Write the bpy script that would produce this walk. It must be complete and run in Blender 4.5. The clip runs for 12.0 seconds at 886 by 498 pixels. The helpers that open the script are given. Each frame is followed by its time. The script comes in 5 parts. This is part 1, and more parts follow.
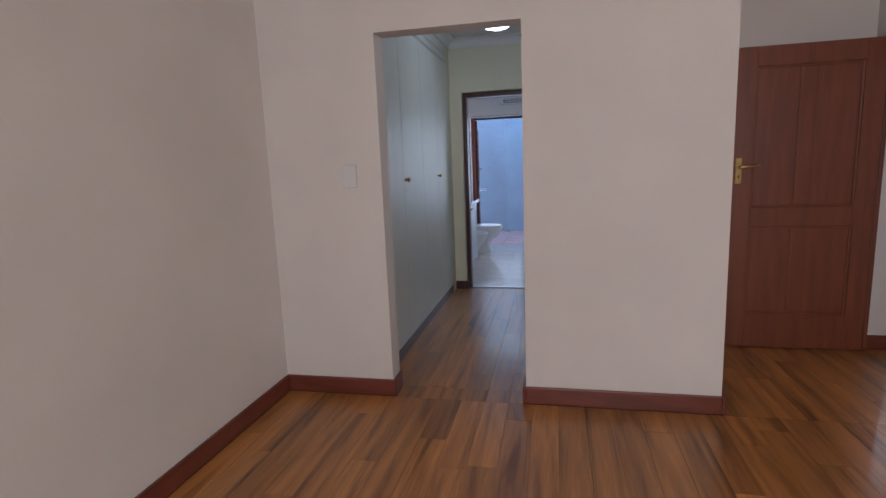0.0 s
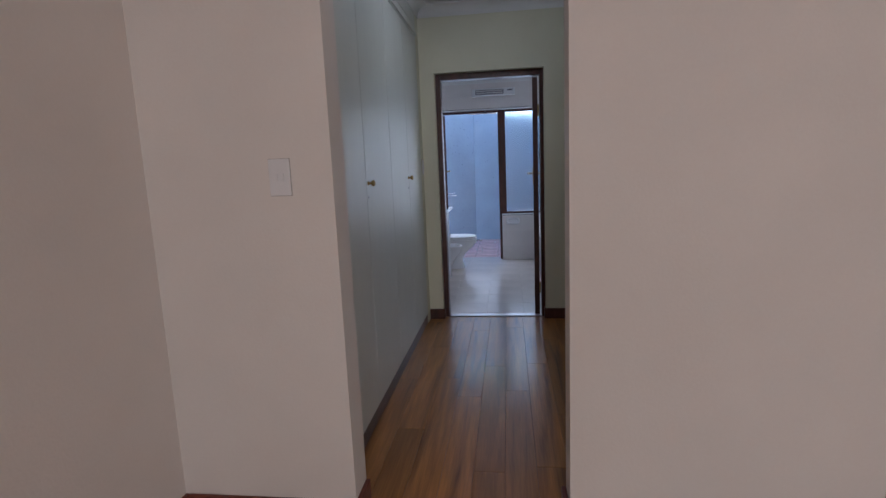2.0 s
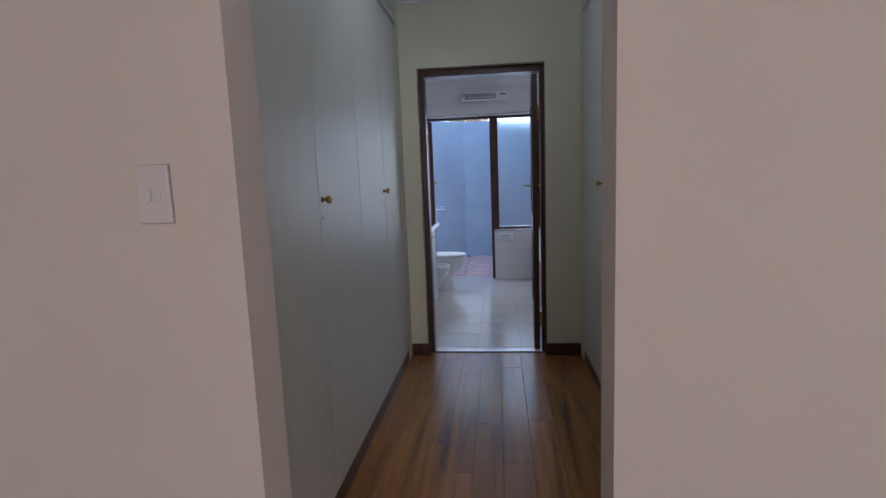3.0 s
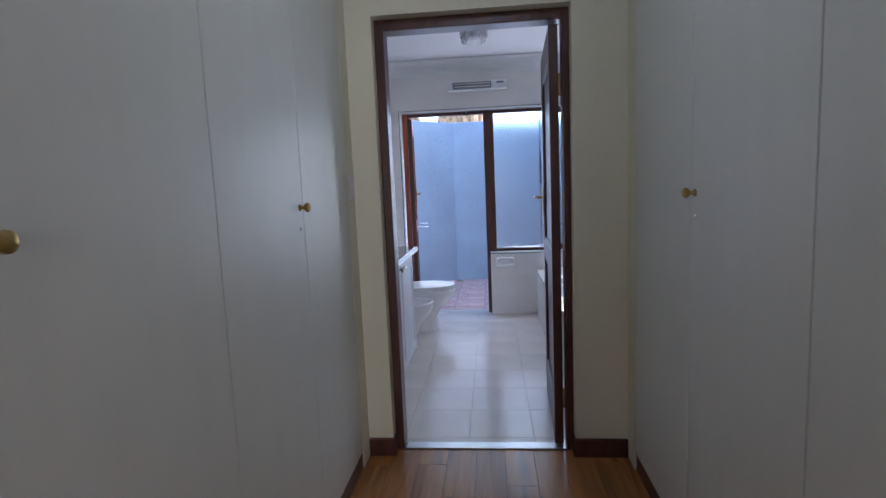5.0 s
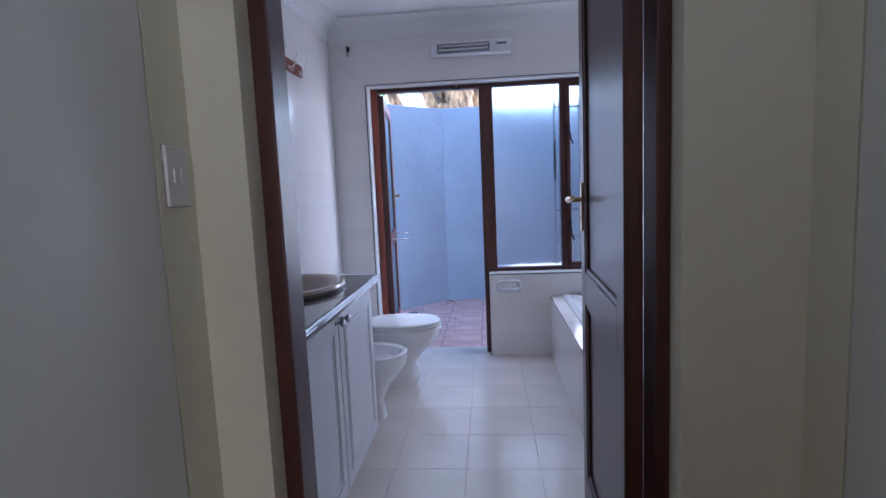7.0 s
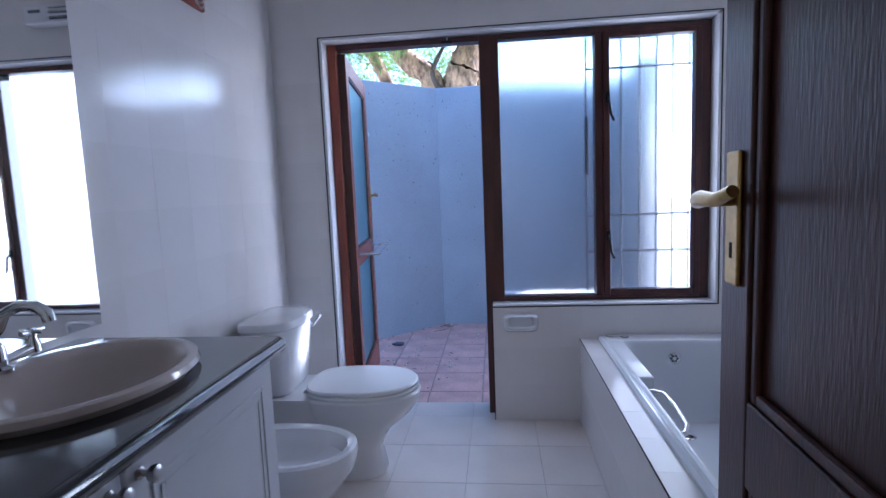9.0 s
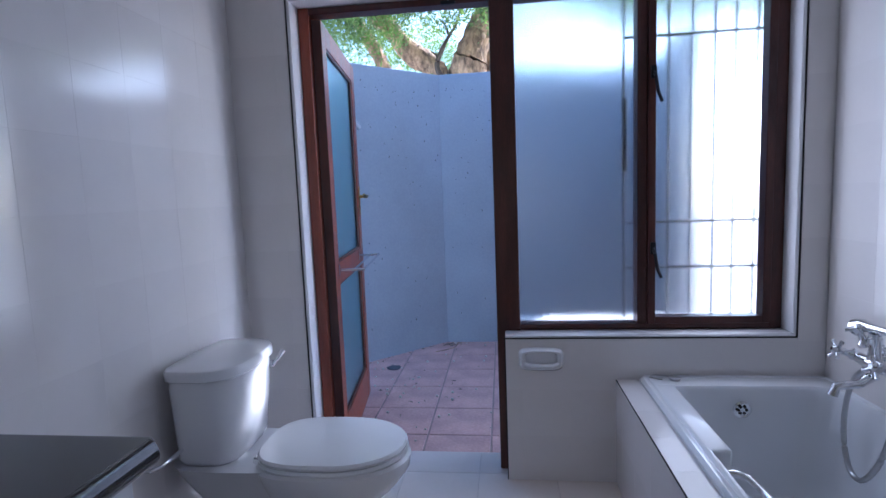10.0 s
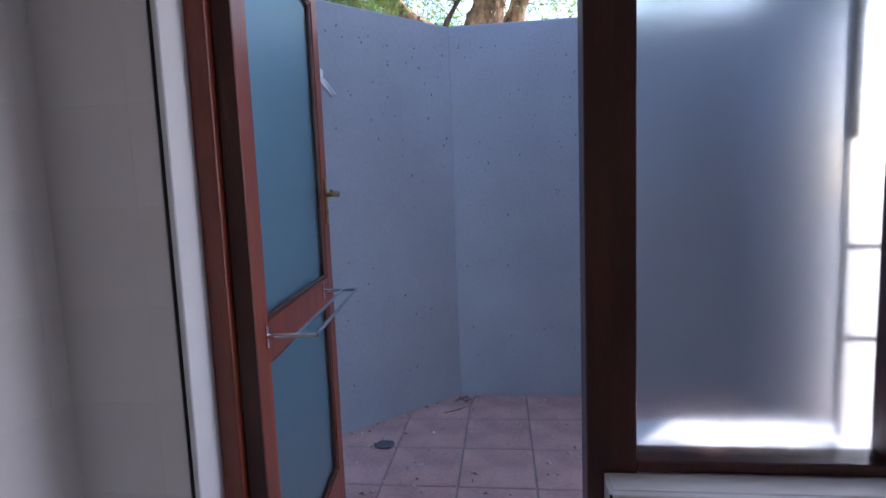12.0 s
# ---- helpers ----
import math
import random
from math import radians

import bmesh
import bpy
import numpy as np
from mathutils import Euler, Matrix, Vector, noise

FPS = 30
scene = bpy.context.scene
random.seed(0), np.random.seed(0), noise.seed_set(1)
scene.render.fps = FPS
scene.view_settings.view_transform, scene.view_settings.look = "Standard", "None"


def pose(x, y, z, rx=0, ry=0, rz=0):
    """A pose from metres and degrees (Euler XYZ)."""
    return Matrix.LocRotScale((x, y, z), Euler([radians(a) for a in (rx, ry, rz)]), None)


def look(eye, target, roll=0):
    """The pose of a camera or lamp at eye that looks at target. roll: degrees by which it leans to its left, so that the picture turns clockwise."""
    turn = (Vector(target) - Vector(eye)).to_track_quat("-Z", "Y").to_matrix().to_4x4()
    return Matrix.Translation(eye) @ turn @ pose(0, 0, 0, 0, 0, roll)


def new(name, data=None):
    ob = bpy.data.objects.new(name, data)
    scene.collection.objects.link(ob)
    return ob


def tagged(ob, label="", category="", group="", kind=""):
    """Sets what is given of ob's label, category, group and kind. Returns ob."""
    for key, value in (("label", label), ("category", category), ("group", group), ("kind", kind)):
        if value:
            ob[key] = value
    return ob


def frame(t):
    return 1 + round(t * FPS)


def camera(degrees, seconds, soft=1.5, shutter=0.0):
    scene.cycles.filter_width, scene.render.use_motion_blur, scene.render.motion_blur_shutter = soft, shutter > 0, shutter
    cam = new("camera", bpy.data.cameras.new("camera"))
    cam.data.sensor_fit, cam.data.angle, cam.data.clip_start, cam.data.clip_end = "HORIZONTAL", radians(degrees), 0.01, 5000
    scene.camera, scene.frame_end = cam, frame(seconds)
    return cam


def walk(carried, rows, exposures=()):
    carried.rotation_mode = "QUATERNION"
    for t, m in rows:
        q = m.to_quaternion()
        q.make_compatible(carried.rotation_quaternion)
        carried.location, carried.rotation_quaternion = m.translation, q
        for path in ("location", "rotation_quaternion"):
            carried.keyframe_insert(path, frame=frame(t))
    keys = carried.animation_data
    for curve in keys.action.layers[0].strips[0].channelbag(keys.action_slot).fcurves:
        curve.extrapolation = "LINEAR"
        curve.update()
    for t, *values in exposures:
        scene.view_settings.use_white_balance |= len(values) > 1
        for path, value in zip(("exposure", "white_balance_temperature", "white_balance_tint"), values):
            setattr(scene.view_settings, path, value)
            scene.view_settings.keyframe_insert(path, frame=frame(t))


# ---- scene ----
cam = camera(81.0, 12.0)
PATH = [
    (0, (-0.19, 0.432, 1.359), (-0.613, 2.359, 1.036), -2.3),
    (0.5, (-0.334, 0.654, 1.344), (-0.704, 2.594, 1.028), -2.4),
    (1, (-0.447, 0.938, 1.338), (-0.767, 2.887, 1.023), -2.3),
    (1.5, (-0.514, 1.213, 1.325), (-0.799, 3.168, 1.013), -2.4),
    (2, (-0.551, 1.514, 1.324), (-0.805, 3.473, 1.01), -2.4),
    (2.5, (-0.566, 1.83, 1.324), (-0.797, 3.795, 1.028), -2.3),
    (3, (-0.588, 2.171, 1.324), (-0.803, 4.14, 1.049), -2.2),
    (5, (-0.62, 3.502, 1.299), (-0.81, 5.479, 1.067), -2.4),
    (5.5, (-0.623, 3.809, 1.296), (-0.81, 5.787, 1.069), -2.5),
    (6, (-0.631, 4.156, 1.285), (-0.815, 6.135, 1.059), -2.4),
    (6.5, (-0.651, 4.488, 1.276), (-0.825, 6.468, 1.052), -2.4),
    (7, (-0.633, 4.835, 1.274), (-0.811, 6.814, 1.05), -2.5),
    (9, (-0.608, 5.989, 1.245), (-0.816, 7.966, 1.028), -2.3),
    (9.5, (-0.619, 6.26, 1.238), (-0.841, 8.236, 1.026), -2.2),
    (10, (-0.636, 6.569, 1.243), (-0.87, 8.544, 1.031), -2.2),
    (10.5, (-0.677, 6.861, 1.231), (-0.918, 8.836, 1.022), -2.1),
    (11, (-0.726, 7.16, 1.221), (-0.967, 9.135, 1.017), -2.1),
    (11.5, (-0.781, 7.441, 1.229), (-1.02, 9.416, 1.021), -2.0),
    (12, (-0.836, 7.74, 1.227), (-1.07, 9.715, 1.02), -2.2),
]
EXPOSURES = [(0.0, 2.75, 5000, 10), (2.0, 2.5, 5100, 12), (3.0, 2.55, 5100, 12), (5.0, 3.0, 5100, 14), (7.0, 2.95, 5000, 18), (9.0, 2.5, 4900, 17), (10.5, 2.12, 5180, 17), (11.5, 1.85, 5600, 22), (12.0, 1.78, 5800, 22)]
walk(cam, [(t, look(eye, target, roll)) for t, eye, target, roll in PATH], EXPOSURES)

# ---- world, sun, exposure ----
SUN_DIR = Vector((0.60, 0.60, 0.62)).normalized()
world = bpy.data.worlds.new("world")
scene.world = world
world.use_nodes = True
wn = world.node_tree
sky = wn.nodes.new("ShaderNodeTexSky")
sky.sky_type = 'NISHITA'
sky.sun_disc = False
sky.sun_elevation = math.asin(SUN_DIR.z)
sky.sun_rotation = math.atan2(SUN_DIR.x, SUN_DIR.y)
bg = wn.nodes["Background"]
bg.inputs["Strength"].default_value = 0.15
wn.links.new(sky.outputs[0], bg.inputs["Color"])

sun_data = bpy.data.lights.new("sun", 'SUN')
sun_data.energy = 3.8
sun_data.angle = radians(0.53)
sun_data.color = (1.0, 0.94, 0.85)
sun = new("sun", sun_data)
sun.matrix_world = look(SUN_DIR * 30, (0, 0, 0))


def area_lamp(name, eye, target, sx, sy, watts, color):
    d = bpy.data.lights.new(name, 'AREA')
    d.shape = 'RECTANGLE'
    d.size, d.size_y, d.energy, d.color = sx, sy, watts, color
    ob = new(name, d)
    ob.matrix_world = look(eye, target)
    return ob


# added fill lamps for assumed, unseen bedroom windows behind the start of the walk
area_lamp("bedroom_fill_rear", (0.6, -2.94, 1.55), (0.6, 5, 1.3), 2.2, 1.3, 12, (1.0, 0.87, 0.69))
area_lamp("bedroom_fill_side", (4.44, 0.2, 1.55), (-2, 0.2, 1.3), 1.8, 1.3, 2.8, (1.0, 0.87, 0.69))
# daylight in the openings of the bathroom casement, the fixed pane and the yard door
area_lamp("window_daylight_casement", (0.20, 8.786, 1.34), (0.20, 7.0, 1.34), 0.40, 1.28, 0.85, (1.0, 0.955, 0.92))
area_lamp("window_daylight_pane", (-0.33, 8.786, 1.34), (-0.33, 7.0, 1.34), 0.46, 1.28, 0.38, (0.93, 0.95, 1.0))
area_lamp("door_daylight_bathroom", (-1.05, 8.79, 1.10), (-1.05, 7.0, 1.10), 0.66, 1.70, 0.42, (0.97, 0.95, 0.96))
# added fill lamp, out of view, that brightens the room beyond the lobby
area_lamp("next_room_fill", (2.6, 6.27, 1.55), (2.5, 3.3, 1.0), 1.0, 1.2, 2.5, (1.0, 0.95, 0.9))


# ---- materials ----
def mat(name, color, rough=0.5, metal=0.0, var=0.06, scale=6.0, fine=120.0, bump=0.02, stretch=(1, 1, 1), island=0.0, spec=0.5, dark=None, coat=0.0, objvar=0.0):
    m = bpy.data.materials.new(name)
    m.use_nodes = True
    nt = m.node_tree
    b = nt.nodes["Principled BSDF"]
    tc = nt.nodes.new("ShaderNodeTexCoord")
    mp = nt.nodes.new("ShaderNodeMapping")
    mp.inputs["Scale"].default_value = stretch
    nt.links.new(tc.outputs["Object"], mp.inputs[0])
    n1 = nt.nodes.new("ShaderNodeTexNoise")
    n1.inputs["Scale"].default_value, n1.inputs["Detail"].default_value = scale, 5
    n2 = nt.nodes.new("ShaderNodeTexNoise")
    n2.inputs["Scale"].default_value, n2.inputs["Detail"].default_value = fine, 3
    nt.links.new(mp.outputs[0], n1.inputs[0])
    nt.links.new(mp.outputs[0], n2.inputs[0])
    c = Vector(color)
    d = Vector(dark) if dark else c * (1 - 2.2 * var)
    ramp = nt.nodes.new("ShaderNodeValToRGB")
    ramp.color_ramp.elements[0].position, ramp.color_ramp.elements[1].position = 0.3, 0.7
    ramp.color_ramp.elements[0].color = (*d, 1)
    ramp.color_ramp.elements[1].color = (*[min(1, v * (1 + var)) for v in c], 1)
    nt.links.new(n1.outputs[0], ramp.inputs[0])
    mix = nt.nodes.new("ShaderNodeMix")
    mix.data_type, mix.blend_type = 'RGBA', 'OVERLAY'
    mix.inputs[0].default_value = min(0.5, var * 2)
    nt.links.new(ramp.outputs[0], mix.inputs[6])
    nt.links.new(n2.outputs[0], mix.inputs[7])
    out = mix.outputs[2]
    if objvar:
        oi = nt.nodes.new("ShaderNodeObjectInfo")
        hs = nt.nodes.new("ShaderNodeHueSaturation")
        mr = nt.nodes.new("ShaderNodeMapRange")
        mr.inputs[3].default_value, mr.inputs[4].default_value = 1 - objvar, 1 + objvar
        nt.links.new(oi.outputs["Random"], mr.inputs[0])
        nt.links.new(mr.outputs[0], hs.inputs["Value"])
        nt.links.new(out, hs.inputs["Color"])
        out = hs.outputs[0]
    nt.links.new(out, b.inputs["Base Color"])
    rr = nt.nodes.new("ShaderNodeMapRange")
    rr.inputs[3].default_value, rr.inputs[4].default_value = max(0.02, rough * 0.85), min(1, rough * 1.15)
    nt.links.new(n1.outputs[0], rr.inputs[0])
    nt.links.new(rr.outputs[0], b.inputs["Roughness"])
    b.inputs["Metallic"].default_value = metal
    b.inputs["Specular IOR Level"].default_value = spec
    b.inputs["Coat Weight"].default_value = coat
    b.inputs["Coat Roughness"].default_value = 0.12
    if bump:
        bn = nt.nodes.new("ShaderNodeBump")
        bn.inputs["Strength"].default_value, bn.inputs["Distance"].default_value = min(1, bump * 10), 0.002
        ad = nt.nodes.new("ShaderNodeMath")
        ad.operation = 'ADD'
        nt.links.new(n1.outputs[0], ad.inputs[0])
        nt.links.new(n2.outputs[0], ad.inputs[1])
        nt.links.new(ad.outputs[0], bn.inputs["Height"])
        nt.links.new(bn.outputs[0], b.inputs["Normal"])
    return m


def plank_material(name, lights, darks, rough, coat, gscale=1.0):
    """Wood with long figure along y, each piece shifted and toned by its own random number."""
    m = bpy.data.materials.new(name)
    m.use_nodes = True
    nt = m.node_tree
    b = nt.nodes["Principled BSDF"]
    tc = nt.nodes.new("ShaderNodeTexCoord")
    oi = nt.nodes.new("ShaderNodeObjectInfo")
    sc = nt.nodes.new("ShaderNodeVectorMath")
    sc.operation = 'SCALE'
    sc.inputs[0].default_value = (37, 53, 19)
    nt.links.new(oi.outputs["Random"], sc.inputs["Scale"])
    ad = nt.nodes.new("ShaderNodeVectorMath")
    nt.links.new(tc.outputs["Object"], ad.inputs[0])
    nt.links.new(sc.outputs[0], ad.inputs[1])
    mp = nt.nodes.new("ShaderNodeMapping")
    mp.inputs["Scale"].default_value = (15 * gscale, 1.0 * gscale, 15 * gscale)
    nt.links.new(ad.outputs[0], mp.inputs[0])
    n1 = nt.nodes.new("ShaderNodeTexNoise")
    n1.inputs["Scale"].default_value, n1.inputs["Detail"].default_value, n1.inputs["Distortion"].default_value = 1.0, 5, 0.55
    nt.links.new(mp.outputs[0], n1.inputs[0])
    mp2 = nt.nodes.new("ShaderNodeMapping")
    mp2.inputs["Scale"].default_value = (160, 6, 160)
    nt.links.new(ad.outputs[0], mp2.inputs[0])
    n2 = nt.nodes.new("ShaderNodeTexNoise")
    n2.inputs["Scale"].default_value, n2.inputs["Detail"].default_value = 1.0, 4
    nt.links.new(mp2.outputs[0], n2.inputs[0])
    ramp = nt.nodes.new("ShaderNodeValToRGB")
    cr = ramp.color_ramp
    cr.elements[0].position, cr.elements[0].color = 0.28, (*darks, 1)
    cr.elements[1].position, cr.elements[1].color = 0.66, (*lights, 1)
    e = cr.elements.new(0.45)
    e.color = (*[0.4 * a + 0.6 * c for a, c in zip(darks, lights)], 1)
    nt.links.new(n1.outputs[0], ramp.inputs[0])
    mix = nt.nodes.new("ShaderNodeMix")
    mix.data_type, mix.blend_type = 'RGBA', 'OVERLAY'
    mix.inputs[0].default_value = 0.35
    nt.links.new(ramp.outputs[0], mix.inputs[6])
    nt.links.new(n2.outputs[0], mix.inputs[7])
    hs = nt.nodes.new("ShaderNodeHueSaturation")
    mr = nt.nodes.new("ShaderNodeMapRange")
    mr.inputs[3].default_value, mr.inputs[4].default_value = 0.78, 1.2
    nt.links.new(oi.outputs["Random"], mr.inputs[0])
    nt.links.new(mr.outputs[0], hs.inputs["Value"])
    nt.links.new(mix.outputs[2], hs.inputs["Color"])
    nt.links.new(hs.outputs[0], b.inputs["Base Color"])
    rr = nt.nodes.new("ShaderNodeMapRange")
    rr.inputs[3].default_value, rr.inputs[4].default_value = rough * 0.85, rough * 1.2
    nt.links.new(n1.outputs[0], rr.inputs[0])
    nt.links.new(rr.outputs[0], b.inputs["Roughness"])
    b.inputs["Coat Weight"].default_value = coat
    b.inputs["Coat Roughness"].default_value = 0.13
    bn = nt.nodes.new("ShaderNodeBump")
    bn.inputs["Strength"].default_value, bn.inputs["Distance"].default_value = 0.08, 0.001
    nt.links.new(n2.outputs[0], bn.inputs["Height"])
    nt.links.new(bn.outputs[0], b.inputs["Normal"])
    return m


def plain_glow(name, color, strength):
    m = bpy.data.materials.new(name)
    m.use_nodes = True
    b = m.node_tree.nodes["Principled BSDF"]
    b.inputs["Base Color"].default_value = (*color, 1)
    b.inputs["Emission Color"].default_value = (*color, 1)
    b.inputs["Emission Strength"].default_value = strength
    return m


def glass_material(name, color, rough):
    m = bpy.data.materials.new(name)
    m.use_nodes = True
    nt = m.node_tree
    b = nt.nodes["Principled BSDF"]
    b.inputs["Base Color"].default_value = (*color, 1)
    b.inputs["Roughness"].default_value = rough
    b.inputs["Transmission Weight"].default_value = 1.0
    b.inputs["IOR"].default_value = 1.45
    return m


M_BEDWALL = mat("warm_white_wall_paint", (0.76, 0.71, 0.67), 0.75, var=0.03, scale=1.6, fine=90, bump=0.03)
M_CREAM = mat("cream_wall_paint", (0.74, 0.72, 0.58), 0.7, var=0.03, scale=1.6, fine=90, bump=0.03)
M_CEIL = mat("white_ceiling_paint", (0.80, 0.80, 0.79), 0.85, var=0.02, scale=1.5, fine=80, bump=0.02)
M_SKIRT = mat("red_mahogany_skirting", (0.17, 0.045, 0.028), 0.32, var=0.15, scale=3, fine=60, stretch=(1, 1, 6), bump=0.02)
M_WINWOOD = mat("dark_red_timber", (0.075, 0.021, 0.015), 0.35, var=0.2, scale=4, fine=50, stretch=(5, 5, 0.6), bump=0.03)
M_DARKWOOD = mat("dark_mahogany", (0.085, 0.03, 0.022), 0.35, var=0.2, scale=4, fine=50, stretch=(5, 5, 0.6), bump=0.03)
M_REDWOOD = mat("red_stained_wood", (0.26, 0.055, 0.025), 0.35, var=0.18, scale=4, fine=50, stretch=(6, 6, 0.6), bump=0.03)
M_DOORWOOD = mat("brown_hardwood", (0.20, 0.055, 0.022), 0.4, var=0.1, scale=4, fine=50, stretch=(6, 6, 0.5), bump=0.03)
M_CUPBOARD = mat("pale_grey_painted_board", (0.67, 0.68, 0.63), 0.42, var=0.014, scale=3, fine=70, stretch=(4, 4, 0.7), bump=0.012)
M_VANITY = mat("white_foil_cabinet", (0.72, 0.74, 0.78), 0.35, var=0.02, scale=3, fine=70, bump=0.01)
M_GRANITE = mat("black_granite", (0.018, 0.019, 0.022), 0.1, var=0.5, scale=90, fine=260, bump=0.0, coat=0.4)
M_WALLTILE = mat("glazed_white_wall_tile", (0.80, 0.77, 0.755), 0.14, var=0.02, scale=2.2, fine=30, bump=0.006, objvar=0.012)
M_GROUT = mat("pale_grey_grout", (0.78, 0.75, 0.735), 0.7, var=0.03, scale=10, fine=160, bump=0.05)
M_FLOORTILE = mat("cream_floor_tile", (0.78, 0.71, 0.65), 0.2, var=0.035, scale=3, fine=40, bump=0.01, objvar=0.02)
M_FGROUT = mat("grey_floor_grout", (0.63, 0.57, 0.52), 0.9, var=0.1, scale=10, fine=160, bump=0.05)
M_TERRA = mat("terracotta_tile", (0.60, 0.37, 0.32), 0.7, var=0.12, scale=5, fine=60, bump=0.05, objvar=0.07)
M_TGROUT = mat("dusty_terracotta_joint", (0.36, 0.27, 0.24), 0.95, var=0.12, scale=12, fine=120, bump=0.1)
M_COURT = mat("grey_painted_plaster", (0.315, 0.345, 0.385), 0.85, var=0.05, scale=2.2, fine=55, bump=0.09)
M_CHIP = mat("chipped_plaster", (0.11, 0.11, 0.12), 0.9, var=0.1, scale=20, fine=90, bump=0.05)
M_CERAMIC = mat("white_ceramic", (0.80, 0.80, 0.82), 0.08, var=0.01, scale=3, fine=30, bump=0.0, coat=0.5)
M_BASIN = mat("beige_ceramic", (0.56, 0.47, 0.42), 0.07, var=0.01, scale=3, fine=30, bump=0.0, coat=0.5)
M_ACRYL = mat("white_bath_acrylic", (0.80, 0.82, 0.85), 0.14, var=0.01, scale=3, fine=30, bump=0.0)
M_SEAT = mat("white_plastic", (0.80, 0.81, 0.83), 0.2, var=0.01, scale=5, fine=60, bump=0.0)
M_CHROME = mat("chrome", (0.80, 0.81, 0.83), 0.09, metal=1, var=0.02, scale=8, fine=80, bump=0.0)
M_STEEL = mat("brushed_steel", (0.55, 0.55, 0.56), 0.3, metal=1, var=0.05, scale=8, fine=120, bump=0.01)
M_BRASS = mat("worn_brass", (0.46, 0.31, 0.11), 0.3, metal=1, var=0.12, scale=20, fine=120, bump=0.01)
M_BLACK = mat("black_iron", (0.015, 0.015, 0.017), 0.45, metal=0.4, var=0.15, scale=20, fine=120, bump=0.02)
M_BARS = mat("grey_painted_steel", (0.16, 0.165, 0.175), 0.5, var=0.1, scale=20, fine=120, bump=0.01)
M_DARKGAP = mat("dark_recess", (0.02, 0.02, 0.02), 0.8, var=0.1, bump=0)
# grey for the shadow line painted round the switch plates
M_SHADOWGAP = mat("grey_plate_shadow", (0.48, 0.44, 0.42), 0.9, var=0.2, scale=30, fine=120, bump=0.0)
M_WHITEPLASTIC = mat("white_switch_plastic", (0.74, 0.73, 0.74), 0.35, var=0.02, scale=6, fine=90, bump=0.0)
M_HEATMETAL = mat("dark_heater_reflector", (0.16, 0.17, 0.2), 0.3, metal=0.8, var=0.1, bump=0.0)
M_LAMPGLASS = glass_material("faceted_clear_glass", (0.9, 0.9, 0.92), 0.12)
M_FROST = glass_material("frosted_glass", (0.97, 1.0, 1.0), 0.24)
M_FROSTLEAF = glass_material("frosted_blue_green_glass", (0.46, 0.76, 0.84), 0.45)
M_MIRROR = mat("mirror_silver", (0.86, 0.87, 0.88), 0.02, metal=1, var=0.0, bump=0.0)
M_LAMPON = plain_glow("lit_opal_glass", (1.0, 0.96, 0.90), 1.1)
M_PLANK = plank_material("laminate_plank", (0.50, 0.22, 0.055), (0.115, 0.038, 0.012), 0.33, 0.28)
M_BARK = mat("rough_bark", (0.42, 0.27, 0.16), 0.95, var=0.35, scale=14, fine=60, stretch=(1, 1, 0.4), bump=0.1, dark=(0.07, 0.045, 0.03))
M_DARKBARK = mat("dark_bark", (0.10, 0.075, 0.06), 0.95, var=0.3, scale=9, fine=40, stretch=(1, 1, 0.35), bump=0.1)
M_LEAF = mat("acacia_leaf", (0.075, 0.15, 0.065), 0.55, var=0.3, scale=3, fine=20, bump=0)
lt = M_LEAF.node_tree
tl = lt.nodes.new("ShaderNodeBsdfTranslucent")
tl.inputs["Color"].default_value = (0.22, 0.34, 0.06, 1)
ms = lt.nodes.new("ShaderNodeMixShader")
ms.inputs[0].default_value = 0.45
lt.links.new(lt.nodes["Principled BSDF"].outputs[0], ms.inputs[1])
lt.links.new(tl.outputs[0], ms.inputs[2])
lt.links.new(ms.outputs[0], lt.nodes["Material Output"].inputs[0])
M_PAVE = mat("pale_paving", (0.62, 0.58, 0.52), 0.85, var=0.1, scale=0.8, fine=20, bump=0.05)
M_DRYLEAF = mat("dry_leaf_litter", (0.30, 0.24, 0.18), 0.85, var=0.4, scale=30, fine=90, bump=0.05, dark=(0.05, 0.035, 0.03))
M_PETAL = mat("fallen_blossom", (0.66, 0.60, 0.50), 0.85, var=0.15, scale=30, fine=90, bump=0.02)
M_PUTTY = mat("white_tile_trim", (0.80, 0.80, 0.82), 0.15, var=0.02, scale=4, fine=60, bump=0.0)


# ---- builders ----
def box(bm, x0, x1, y0, y1, z0, z1, m=None):
    v = [bm.verts.new((x, y, z)) for x in (x0, x1) for y in (y0, y1) for z in (z0, z1)]
    if m is not None:
        for w in v:
            w.co = m @ w.co
    for f in ((0, 1, 3, 2), (4, 6, 7, 5), (0, 4, 5, 1), (2, 3, 7, 6), (0, 2, 6, 4), (1, 5, 7, 3)):
        bm.faces.new([v[i] for i in f])
    return v


def bevelled(bm, r=0.003, seg=2):
    bmesh.ops.bevel(bm, geom=bm.edges[:], offset=r, segments=seg, profile=0.5, affect='EDGES', clamp_overlap=True)
    return bm


def boxes(*dims, r=0.0, seg=2):
    bm = bmesh.new()
    for d in dims:
        box(bm, *d)
    if r:
        bevelled(bm, r, seg)
    return bm


